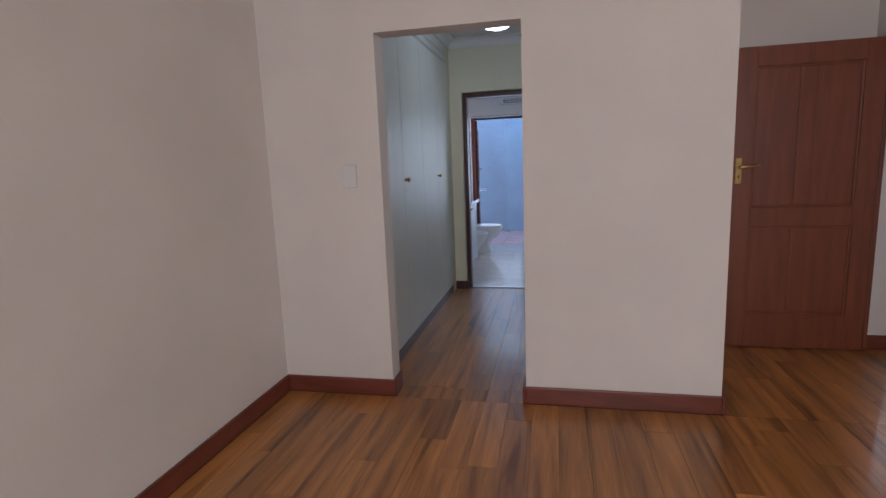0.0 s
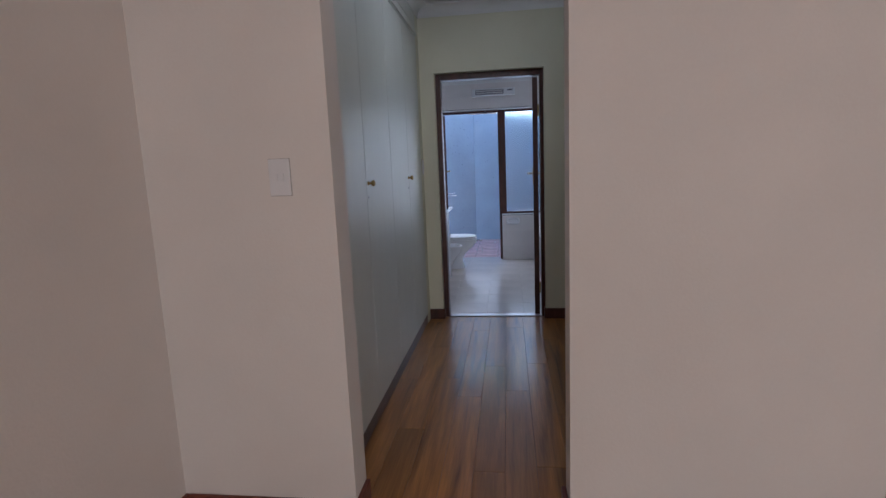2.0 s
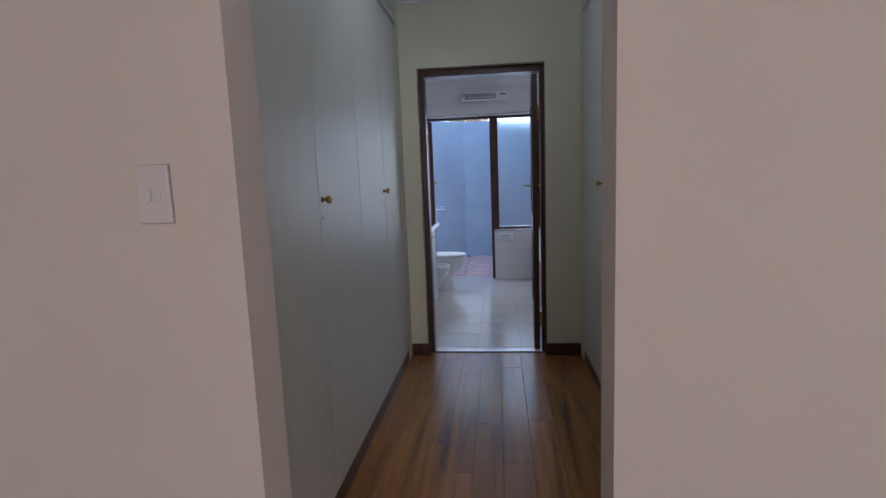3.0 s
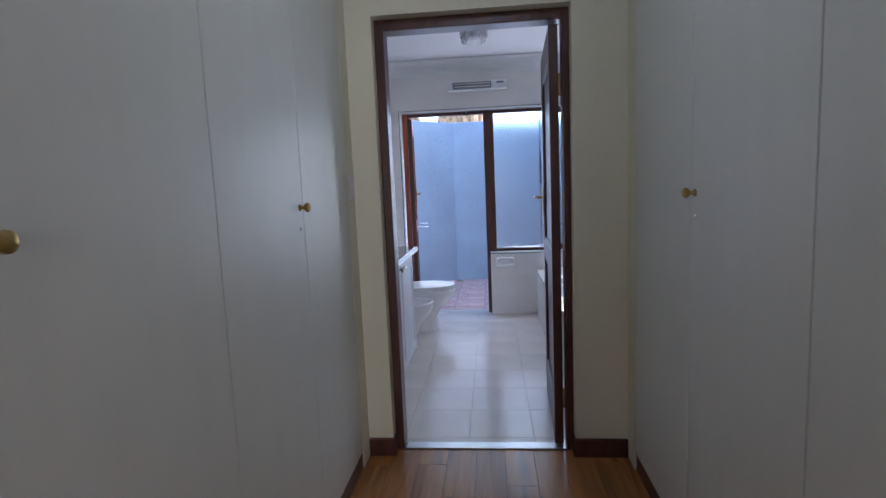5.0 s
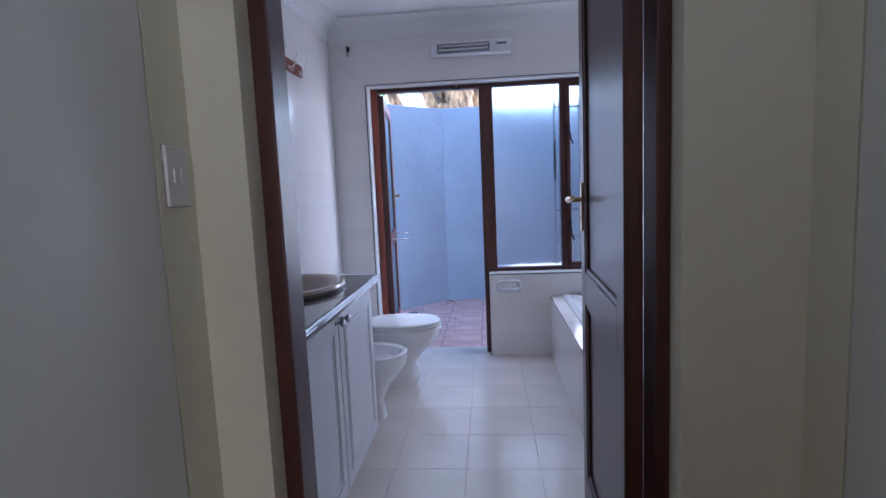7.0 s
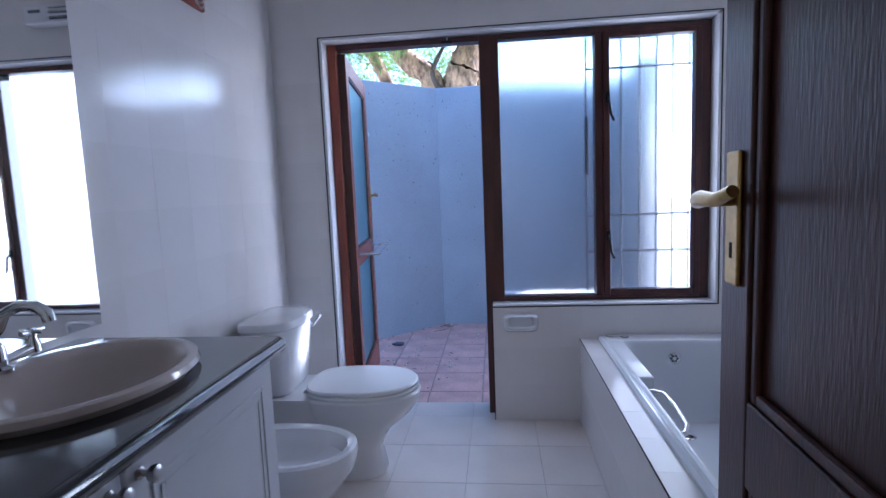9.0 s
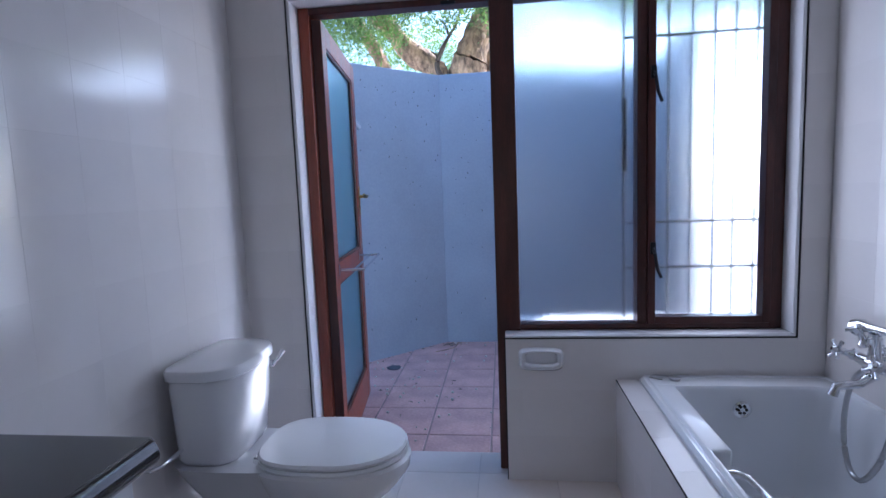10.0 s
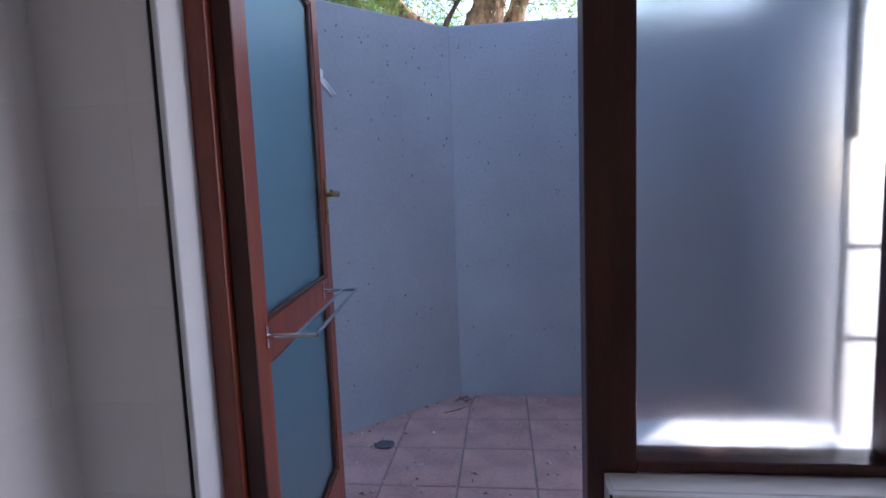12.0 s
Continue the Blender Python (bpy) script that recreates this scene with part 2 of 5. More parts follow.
def tube(bm, pts, r, n=10, closed=False, taper=None):
    """A round bar along a line of points."""
    pts = [Vector(p) for p in pts]
    rings = []
    up = Vector((0, 0, 1))
    for i, p in enumerate(pts):
        a = pts[max(i - 1, 0)] if not closed else pts[i - 1]
        b = pts[min(i + 1, len(pts) - 1)] if not closed else pts[(i + 1) % len(pts)]
        d = (b - a).normalized()
        ref = up if abs(d.dot(up)) < 0.95 else Vector((1, 0, 0))
        s = d.cross(ref).normalized()
        q = s.cross(d)
        rr = r if taper is None else taper[i]
        rings.append([bm.verts.new(p + rr * (math.cos(2 * math.pi * k / n) * s + math.sin(2 * math.pi * k / n) * q)) for k in range(n)])
    pairs = list(zip(rings, rings[1:])) + ([(rings[-1], rings[0])] if closed else [])
    for a, b in pairs:
        for k in range(n):
            bm.faces.new((a[k], a[(k + 1) % n], b[(k + 1) % n], b[k]))
    if not closed:
        bm.faces.new(rings[0][::-1])
        bm.faces.new(rings[-1])
    return bm


def lathe(bm, profile, m=None, n=24):
    """Turns (radius, height) pairs about z."""
    m = m or Matrix.Identity(4)
    rings = [[bm.verts.new(m @ Vector((r * math.cos(2 * math.pi * k / n), r * math.sin(2 * math.pi * k / n), h))) for k in range(n)] for r, h in profile]
    for a, b in zip(rings, rings[1:]):
        for k in range(n):
            bm.faces.new((a[k], a[(k + 1) % n], b[(k + 1) % n], b[k]))
    bm.faces.new(rings[0][::-1])
    bm.faces.new(rings[-1])
    return bm


def oval(cx, cy, z, rx, ry, n=32, power=2.0, back=None):
    """A ring of points round (cx, cy); power over 2 squares the oval, back squares its -x half alone."""
    out = []
    for k in range(n):
        a = 2 * math.pi * k / n
        c, s = math.cos(a), math.sin(a)
        p = back if back and c < 0 else power
        out.append(Vector((cx + rx * math.copysign(abs(c) ** (2 / p), c), cy + ry * math.copysign(abs(s) ** (2 / p), s), z)))
    return out


def loft(bm, rings, cap0=True, cap1=True):
    vs = [[bm.verts.new(p) for p in r] for r in rings]
    n = len(vs[0])
    for a, b in zip(vs, vs[1:]):
        for k in range(n):
            bm.faces.new((a[k], a[(k + 1) % n], b[(k + 1) % n], b[k]))
    if cap0:
        bm.faces.new(vs[0][::-1])
    if cap1:
        bm.faces.new(vs[-1])
    return bm


def part(name, bm, material, parent=None, label="", smooth=False, keep=False):
    me = bpy.data.meshes.new(name)
    bmesh.ops.recalc_face_normals(bm, faces=bm.faces[:])
    bm.to_mesh(me)
    bm.free()
    me.materials.append(material)
    if smooth:
        me.polygons.foreach_set("use_smooth", [True] * len(me.polygons))
        me.set_sharp_from_angle(angle=radians(38))
    ob = new(name, me)
    if parent is not None:
        ob.parent = parent
    if label:
        ob["label"] = label
    return ob


def thing(name, label, category, at=(0, 0, 0), rz=0, group=""):
    e = new(name)
    e.empty_display_size = 0.1
    e.matrix_basis = pose(*at, 0, 0, rz)
    return tagged(e, label, category, group)


def structure(name, bm, material, label, category):
    return tagged(part(name, bm, material), label, category, kind="structure")


# plan: x across, y along the walk, z up
BX0, BX1, BY0, BY1 = -1.833, 4.6, -3.1, 3.235     # bedroom
OX0, OX1, OZ = -1.142, -0.355, 2.07               # opening to the dressing passage
WX1, WT = 0.661, 0.14                             # end and thickness of the wall with that opening
CL, CR, CY1 = -1.255, -0.010, 5.975               # cupboard fronts and end wall of the passage
WY = 5.90                                         # passage face of the wall round that door
CZ = 2.60
DX0, DX1, DZ = -1.135, -0.250, 2.08               # bathroom door frame, outside
TX0, TX1, TY0, TY1, TZ = -1.775, 0.622, 6.055, 8.722, 2.53   # bathroom
OY = 8.95                                         # outer face of the bathroom's end wall
QX0, QX1 = -1.505, 0.503                          # opening of door and window, outside the tile trim
QZ, SILL, HALFX = 2.066, 0.636, -0.640
YDR = 4.50                                        # wall behind the brown door

# ---- large structure ----
structure("wall_bedroom_left", boxes((BX0 - 0.2, BX0, BY0 - 0.2, CY1, 0, 2.7)), M_BEDWALL, "warm white painted plaster wall, smooth and bare", "wall")
bm = boxes((BX0, OX0, BY1, BY1 + WT, 0, 2.7), (OX1, WX1, BY1, BY1 + WT, 0, 2.7), (OX0, OX1, BY1, BY1 + WT, OZ, 2.7))
bmesh.ops.remove_doubles(bm, verts=bm.verts[:], dist=0.0005)
structure("wall_bedroom_front", bm, M_BEDWALL, "warm white painted wall with a plain square opening", "wall")
structure("wall_bedroom_rear", boxes((BX0 - 0.2, BX1 + 0.2, BY0 - 0.2, BY0, 0, 2.7)), M_BEDWALL, "warm white painted bedroom wall", "wall")
structure("wall_bedroom_right", boxes((BX1, BX1 + 0.2, BY0, BY1, 0, 2.7)), M_BEDWALL, "warm white painted bedroom wall", "wall")
structure("wall_lobby_back", boxes((WX1, 1.86, YDR, YDR + 0.15, 0, 2.7)), M_BEDWALL, "warm white wall behind the open brown door", "wall")
structure("wall_passage_right", boxes((WX1 - 0.06, WX1, BY1 + WT, CY1, 0, 2.7)), M_BEDWALL, "warm white painted partition wall", "wall")
structure("wall_lobby_right", boxes((1.86, 2.0, 4.336, YDR + 0.15, 0, 2.7), (1.86, 2.0, 3.30, 3.37, 0, 2.7), (1.86, 2.0, 3.37, 4.336, 2.06, 2.7)), M_BEDWALL, "warm white wall with a doorway", "wall")
structure("wall_lobby_corner", boxes((1.86, BX1 + 0.2, 3.24, 3.30, 0, 2.7)), M_BEDWALL, "warm white painted wall beside the doorway", "wall")
structure("wall_next_room", boxes((3.3, 3.42, 3.3, 6.4, 0, 2.7), (2.0, 3.3, 6.3, 6.42, 0, 2.7)), M_BEDWALL, "pale wall of the next room", "wall")
structure("ceiling_bedroom", boxes((BX0 - 0.2, BX1 + 0.2, BY0 - 0.2, BY1 + WT, 2.7, 2.9), (WX1 - 0.06, BX1 + 0.2, BY1 + WT, 6.5, 2.7, 2.9)), M_CEIL, "white painted bedroom ceiling", "ceiling")
structure("ceiling_passage", boxes((BX0, WX1 - 0.06, BY1 + WT, CY1, CZ, 2.9)), M_CEIL, "white painted passage ceiling", "ceiling")
bm = boxes((BX0 - 0.2, DX0, WY, TY0, 0, 2.7), (DX1, WX1, WY, TY0, 0, 2.7), (DX0, DX1, WY, TY0, DZ, 2.7))
structure("wall_passage_end", bm, M_CREAM, "cream painted wall round the bathroom door", "wall")
structure("wall_bathroom_left", boxes((TX0 - 0.2, TX0, TY0, OY, 0, 2.7), (TX0 - 0.001, TX0 + 0.0096, TY0 + 0.0005, TY1 - 0.008, 0.001, TZ - 0.1305)), M_GROUT, "bathroom wall clad in glazed white tiles", "wall")
structure("wall_bathroom_right", boxes((TX1, TX1 + 0.2, TY0, OY, 0, 2.7), (TX1 - 0.0096, TX1 + 0.001, TY0 + 0.0005, TY1 - 0.008, 0.001, TZ - 0.1305)), M_GROUT, "bathroom wall clad in glazed white tiles", "wall")
structure("wall_bathroom_end", boxes((TX0, QX0, TY1, OY, 0, 2.7), (QX1, TX1, TY1, OY, 0, 2.7), (QX0, QX1, TY1, OY, QZ, 2.7), (HALFX, QX1, TY1, OY, 0, SILL), (TX0 + 0.002, QX0 - 0.0062, TY1 - 0.0076, TY1 + 0.001, 0.001, TZ - 0.1305), (QX1 + 0.0062, TX1 - 0.012, TY1 - 0.0076, TY1 + 0.001, 0.001, TZ - 0.1305), (QX0 - 0.007, QX1 + 0.007, TY1 - 0.0076, TY1 + 0.001, QZ + 0.0047, TZ - 0.1305), (HALFX + 0.0005, QX1 + 0.007, TY1 - 0.0076, TY1 + 0.001, 0.001, SILL - 0.0137)), M_GROUT, "bathroom end wall with a glazed door and window, tiled", "wall")
structure("wall_house_outside", boxes((TX0 - 0.2, QX0, OY, OY + 0.03, -0.2, 3.0), (QX1, 3.0, OY, OY + 0.03, -0.2, 3.0), (QX0, QX1, OY, OY + 0.03, QZ, 3.0), (HALFX, QX1, OY, OY + 0.03, -0.2, SILL - 0.03)), M_COURT, "grey painted outside face of the house", "wall")
structure("ceiling_bathroom", boxes((TX0 - 0.2, TX1 + 0.2, TY0, OY, TZ, 2.9)), M_CEIL, "white painted bathroom ceiling", "ceiling")
structure("roof_slab", boxes((BX0 - 0.4, BX1 + 0.4, BY0 - 0.4, OY + 0.12, 3.0, 3.15)), M_CEIL, "flat roof edge of the house", "roof")


def cove(bm, pts_a, pts_b):
    """Joins two equal section lines into one long moulding."""
    va = [bm.verts.new(p) for p in pts_a]
    vb = [bm.verts.new(p) for p in pts_b]
    for i in range(len(va) - 1):
        bm.faces.new((va[i], va[i + 1], vb[i + 1], vb[i]))
    bm.faces.new(va)
    bm.faces.new(vb[::-1])


def cove_section(s, drop, out):
    """(distance from wall, z below ceiling) of a cavetto with two fillets, back along the wall."""
    pts = [(0.0, -drop), (0.010 * s, -drop), (0.010 * s, -drop + 0.014)]
    for k in range(7):
        a = math.pi / 2 * k / 6
        pts.append((0.012 + (out - 0.026) * (1 - math.cos(a)), -drop + 0.014 + (drop - 0.028) * math.sin(a)))
    pts += [(out - 0.010, -0.012), (out, -0.012), (out, 0.0), (0.0, 0.0)]
    return pts


def cornice_room(name, x0, x1, y0, y1, z, drop, out, label):
    bm = bmesh.new()
    sec = cove_section(1, drop, out)
    cove(bm, [(x0 + d, y0, z + h) for d, h in sec], [(x0 + d, y1, z + h) for d, h in sec])
    cove(bm, [(x1 - d, y0, z + h) for d, h in sec], [(x1 - d, y1, z + h) for d, h in sec])
    cove(bm, [(x0, y1 - d, z + h) for d, h in sec], [(x1, y1 - d, z + h) for d, h in sec])
    cove(bm, [(x0, y0 + d, z + h) for d, h in sec], [(x1, y0 + d, z + h) for d, h in sec])
    return structure(name, bm, M_CEIL, label, "cornice")


cornice_room("cornice_bathroom", TX0, TX1, TY0, TY1, TZ - 0.001, 0.135, 0.12, "white coved plaster cornice in the bathroom")
cornice_room("cornice_passage", CL, CR, BY1 + WT, WY, CZ - 0.001, 0.085, 0.09, "white coved plaster cornice in the passage")


def skirting(name, runs, h=0.10, material=M_SKIRT, label="red-brown varnished wooden skirting board"):
    """Runs of (x0, x1, y0, y1), each with a rounded top lip."""
    bm = bmesh.new()
    for x0, x1, y0, y1 in runs:
        box(bm, x0, x1, y0, y1, 0, h)
    bevelled(bm, 0.005, 2)
    return structure(name, bm, material, label, "skirting")


K = 0.018
skirting("baseboard_bedroom", [(BX0, BX0 + K, BY0, BY1), (BX0 + K, OX0, BY1 - K, BY1), (OX0, OX0 + K, BY1 - K, BY1 + WT - 0.004), (OX1 - K, OX1, BY1 - K, BY1 + WT - 0.004), (OX1, WX1, BY1 - K, BY1), (WX1, WX1 + K, BY1 - K, YDR - K), (WX1 + K, 1.84, YDR - K, YDR), (1.842, 1.86, 4.35, YDR), (1.866, 2.0, 4.318, 4.336)])
skirting("baseboard_next_room", [(3.282, 3.30, 3.3, 6.3)])
skirting("baseboard_passage", [(CL + 0.002, DX0 + 0.013, WY - K, WY), (DX0, DX0 + 0.013, WY, CY1 - 0.014), (DX1 - 0.013, CR - 0.002, WY - K, WY), (DX1 - 0.013, DX1, WY, CY1 - 0.014)], 0.09, M_DARKWOOD, "dark brown wooden skirting board")

# ---- dressing passage ----
def knob(parent, x, y, z, sign, material):
    prof = [(0.004, 0), (0.011, 0.001), (0.011, 0.004), (0.006, 0.008), (0.006, 0.016), (0.013, 0.022), (0.016, 0.028), (0.015, 0.034), (0.009, 0.038)]
    bm = lathe(bmesh.new(), prof, pose(x, y, z, 0, 90 * sign, 0), 18)
    return part("knob", bm, material, parent, "round brass knob" if material is M_BRASS else "round satin metal knob", True)


def cupboard(front, back, y0, y1, knob_at, label, group):
    """A tall built-in cupboard unit: body, doors, head moulding, plinth."""
    sign = 1 if front > back else -1
    ob = thing("built_in_cupboard", label, "cupboard", group=group)
    part("body", boxes((min(back, front - sign * 0.022), max(back, front - sign * 0.022), y0, y1, 0.0, CZ - 0.004)), M_CUPBOARD, ob)
    ym = (y0 + y1) / 2
    for a, b in ((y0, ym), (ym, y1)):
        x0, x1 = sorted((front - sign * 0.02, front))
        d = part("door", boxes((x0, x1, a + 0.0018, b - 0.0018, 0.085, 2.34), r=0.002, seg=1), M_CUPBOARD, ob)
        far = abs(b - ym) < 1e-6
        ky = b - 0.035 if far else a + 0.03
        if knob_at in ("both", "near" if far else "far"):
            knob(d, front, ky, 1.255, sign, M_BRASS)
            part("keyhole_cover", lathe(bmesh.new(), [(0.0075, 0), (0.0075, 0.002), (0.005, 0.003)], pose(front, ky, 1.185, 0, 90 * sign, 0), 14), M_STEEL, d, "small oval steel keyhole cover", True)
    xs = sorted((front, front + sign * 0.012))
    part("head_rail", boxes((*sorted((front - sign * 0.02, front)), y0, y1, 2.345, 2.42), r=0.002, seg=1), M_CUPBOARD, ob)
    part("head_moulding", boxes((xs[0], xs[1], y0, y1, 2.352, 2.372), r=0.004), M_CUPBOARD, ob)
    part("head_panel", boxes((*sorted((front - sign * 0.02, front)), y0, y1, 2.424, CZ - 0.006)), M_CUPBOARD, ob)
    part("plinth", boxes((*sorted((front - sign * 0.02, front - sign * 0.005)), y0, y1, 0.0, 0.08), r=0.002, seg=1), M_DARKWOOD, ob, "dark brown plinth board")
    return ob


cupboard(CL, BX0, 3.475, 4.655, "far", "pale grey painted built-in cupboard with two tall doors", "passage cupboards")
cupboard(CL, BX0, 4.655, 5.775, "near", "pale grey built-in cupboard beside the bathroom door wall", "passage cupboards")
cupboard(CR, WX1 - 0.06, 3.475, 4.545, "none", "pale grey painted built-in cupboard with two tall doors", "passage cupboards")
cupboard(CR, WX1 - 0.06, 4.545, 5.775, "near", "pale grey built-in cupboard with a brass knob, near the bathroom", "passage cupboards")
for k, (x0, x1, y0, y1) in enumerate(((BX0, CL, 5.778, WY - 0.001), (CR, WX1 - 0.062, 5.778, WY - 0.001), (BX0, CL, BY1 + WT + 0.002, 3.472), (CR, WX1 - 0.062, BY1 + WT + 0.002, 3.472))):
    structure("wall_return_%d" % (k + 1), boxes((x0, x1, y0, y1, 0, CZ)), M_CREAM, "cream painted wall return beside the cupboards", "wall")

lamp = thing("ceiling_lamp", "lit round opal ceiling lamp in the passage", "ceiling lamp", (-0.63, 4.72, CZ))
part("base_ring", lathe(bmesh.new(), [(0.10, -0.001), (0.105, -0.004), (0.105, -0.06), (0.098, -0.064)], None, 40), M_STEEL, lamp, "thin metal base ring", True)
part("shade", lathe(bmesh.new(), [(0.094, -0.065), (0.112, -0.08), (0.119, -0.13), (0.115, -0.175), (0.09, -0.205), (0.03, -0.222)], None, 40), M_LAMPON, lamp, "glowing opal glass shade", True)
glow = bpy.data.lights.new("passage_lamp", 'POINT')
glow.energy, glow.shadow_soft_size, glow.color = 0.05, 0.1, (1.0, 0.94, 0.82)
new("passage_lamp", glow).location = (-0.63, 4.72, CZ - 0.36)


def light_switch(at, rz, w, h, rockers, label):
    s = thing("light_switch", label, "light switch", at, rz)
    part("plate", boxes((-w / 2, w / 2, -0.009, -0.0005, -h / 2, h / 2), r=0.003), M_WHITEPLASTIC, s)
    # thin darker rim paints in the shadow round the plate
    part("plate_shadow", boxes((-w / 2 - 0.0016, w / 2 + 0.0016, -0.003, -0.0004, -h / 2 - 0.0016, h / 2 + 0.0016)), M_SHADOWGAP, s, "thin grey painted shadow line round the plate")
    for k in range(rockers):
        x = (k - (rockers - 1) / 2) * 0.022
        part("rocker", boxes((x - 0.007, x + 0.007, -0.0135, -0.009, -0.014, 0.014), r=0.002), M_WHITEPLASTIC, s)
    return s


light_switch((-1.328, BY1, 1.31), 0, 0.075, 0.125, 2, "white plastic double light switch on the bedroom wall")
light_switch((CL, 5.832, 1.325), 90, 0.072, 0.12, 2, "white plastic light switch on the cream wall return")

# bathroom door: frame and open leaf
fr = tagged(new("door_1"), "dark mahogany bathroom door frame with an open leaf", "door", kind="structure")
part("door_frame", boxes((DX0, DX0 + 0.042, CY1 - 0.012, TY0 + 0.004, 0, DZ), (DX1 - 0.030, DX1, CY1 - 0.012, TY0 + 0.004, 0, DZ), (DX0 + 0.042, DX1 - 0.030, CY1 - 0.012, TY0 + 0.004, DZ - 0.05, DZ), r=0.004), M_DARKWOOD, fr)
part("threshold", boxes((DX0 + 0.05, DX1 - 0.034, CY1 - 0.02, CY1 + 0.045, 0.0, 0.008), r=0.003), M_STEEL, fr, "dull metal threshold strip")


def panel_leaf(parent, w, h, th, panels, material, name="leaf", stile=0.11, mullion=0.0):
    """A panelled door leaf in its own axes: hinge edge at x 0, thickness about y 0. panels: (z0, z1) of each panel row."""
    lf = part(name, boxes((0, stile, -th / 2, th / 2, 0.008, h), (w - stile, w, -th / 2, th / 2, 0.008, h), r=0.003), material, parent)
    zs = [0.008] + [z for p in panels for z in p] + [h]
    for a, b in zip(zs[0::2], zs[1::2]):
        part("rail", boxes((stile, w - stile, -th / 2 + 0.0006, th / 2 - 0.0006, a, b), r=0.002, seg=1), material, lf)
    for a, b in panels:
        part("panel", boxes((stile - 0.01, w - stile + 0.01, -0.007, 0.007, a - 0.01, b + 0.01)), material, lf)
        bm = bmesh.new()
        for s in (-1, 1):
            y0, y1 = sorted((s * 0.007, s * (th / 2 - 0.004)))
            for d in ((stile, stile + 0.016, y0, y1, a, b), (w - stile - 0.016, w - stile, y0, y1, a, b), (stile + 0.016, w - stile - 0.016, y0, y1, a, a + 0.016), (stile + 0.016, w - stile - 0.016, y0, y1, b - 0.016, b)):
                box(bm, *d)
        part("panel_moulding", bevelled(bm, 0.004, 2), material, lf)
        if mullion:
            part("mullion", boxes((w / 2 - mullion / 2, w / 2 + mullion / 2, -th / 2 + 0.008, th / 2 - 0.008, a + 0.016, b - 0.016), r=0.006, seg=2), material, lf)
    return lf


def lever_handle(parent, x, z, th, direction, material, label):
    """Back plate and lever on both faces, keyhole below."""
    for s in (-1, 1):
        y = s * th / 2
        h = part("door_handle", boxes((x - 0.02, x + 0.02, *sorted((y, y + s * 0.006)), z - 0.11, z + 0.06), r=0.003), material, parent, label)
        bm = bmesh.new()
        tube(bm, [(x, y + s * 0.004, z), (x, y + s * 0.045, z)], 0.009, 12)
        tube(bm, [(x, y + s * 0.045, z), (x + direction * 0.03, y + s * 0.052, z + 0.003), (x + direction * 0.075, y + s * 0.05, z + 0.002), (x + direction * 0.11, y + s * 0.046, z + 0.012)], 0.009, 12, taper=[0.011, 0.010, 0.008, 0.007])
        part("lever", bm, material, h, "", True)
        part("keyhole", boxes((x - 0.004, x + 0.004, *sorted((y + s * 0.006, y + s * 0.0066)), z - 0.075, z - 0.055)), M_DARKGAP, h)


leaf1 = thing("bathroom_door", "dark mahogany panelled door leaf standing open", "door", (-0.3165, 6.004, 0), 87.3)
l1 = panel_leaf(leaf1, 0.722, 2.02, 0.042, [(0.22, 0.86), (0.972, 1.88)], M_DARKWOOD, stile=0.085)
lever_handle(l1, 0.677, 1.222, 0.042, -1, M_BRASS, "worn brass lever handle on a back plate")
for z in (0.25, 1.75):
    bm = tube(bmesh.new(), [(-0.004, -0.026, z - 0.05), (-0.004, -0.026, z + 0.05)], 0.006, 10)
    part("hinge", bm, M_BRASS, leaf1, "small brass butt hinge", True)

# brown door folded open in the lobby, with its doorway
fr2 = tagged(new("door_2"), "brown hardwood frame of the lobby doorway", "door", kind="structure")
part("door_frame", boxes((1.838, 1.864, 4.300, 4.334, 0, 2.06), (1.85, 2.01, 3.37, 3.425, 0, 2.06), (1.85, 2.01, 3.425, 4.300, 2.01, 2.06), r=0.004), M_DOORWOOD, fr2)
leaf2 = thing("lobby_door", "brown hardwood panelled door folded open against the lobby wall", "door", (1.825, 4.30, 0), 179.5)
l2 = panel_leaf(leaf2, 0.845, 2.025, 0.042, [(0.25, 0.86), (0.985, 1.90)], M_DOORWOOD, stile=0.115, mullion=0.10)
lever_handle(l2, 0.812, 1.26, 0.042, -1, M_BRASS, "brass lever handle on a back plate")
structure("floor_next_room", boxes((2.0, 3.3, 3.3, 6.3, -0.1, -0.004)), M_PLANK, "wooden floor of the next room", "floor")

# ---- bathroom ----
structure("floor_bathroom_bed", boxes((TX0, TX1, CY1 + 0.047, OY + 0.002, -0.2, -0.0032)), M_FGROUT, "bathroom floor of cream ceramic tiles", "floor")

win = tagged(new("window_1"), "red-brown timber door and window frame with frosted glass", "window", kind="structure")
FY0, FY1 = 8.800, 8.875
part("door_jamb", boxes((-1.489, -1.442, FY0, FY1 + 0.02, 0, 2.052), (-1.442, -1.424, FY0 + 0.05, FY1 + 0.02, 0, 2.022), r=0.004), M_REDWOOD, win, "red-brown timber door jamb")
part("window_frame", boxes((-0.675, -0.574, FY0, FY1, 0.0, 2.050), (0.443, 0.488, FY0, FY1, SILL + 0.004, 2.050), (-1.4415, -0.675, FY0, FY1, 2.022, 2.050), (-0.574, 0.443, FY0, FY1, 2.022, 2.050), (-0.574, 0.443, FY0, FY1, SILL + 0.004, 0.664), (-0.084, -0.044, FY0, FY1, 0.664, 2.022), r=0.004), M_WINWOOD, win, "dark red-brown timber frame")
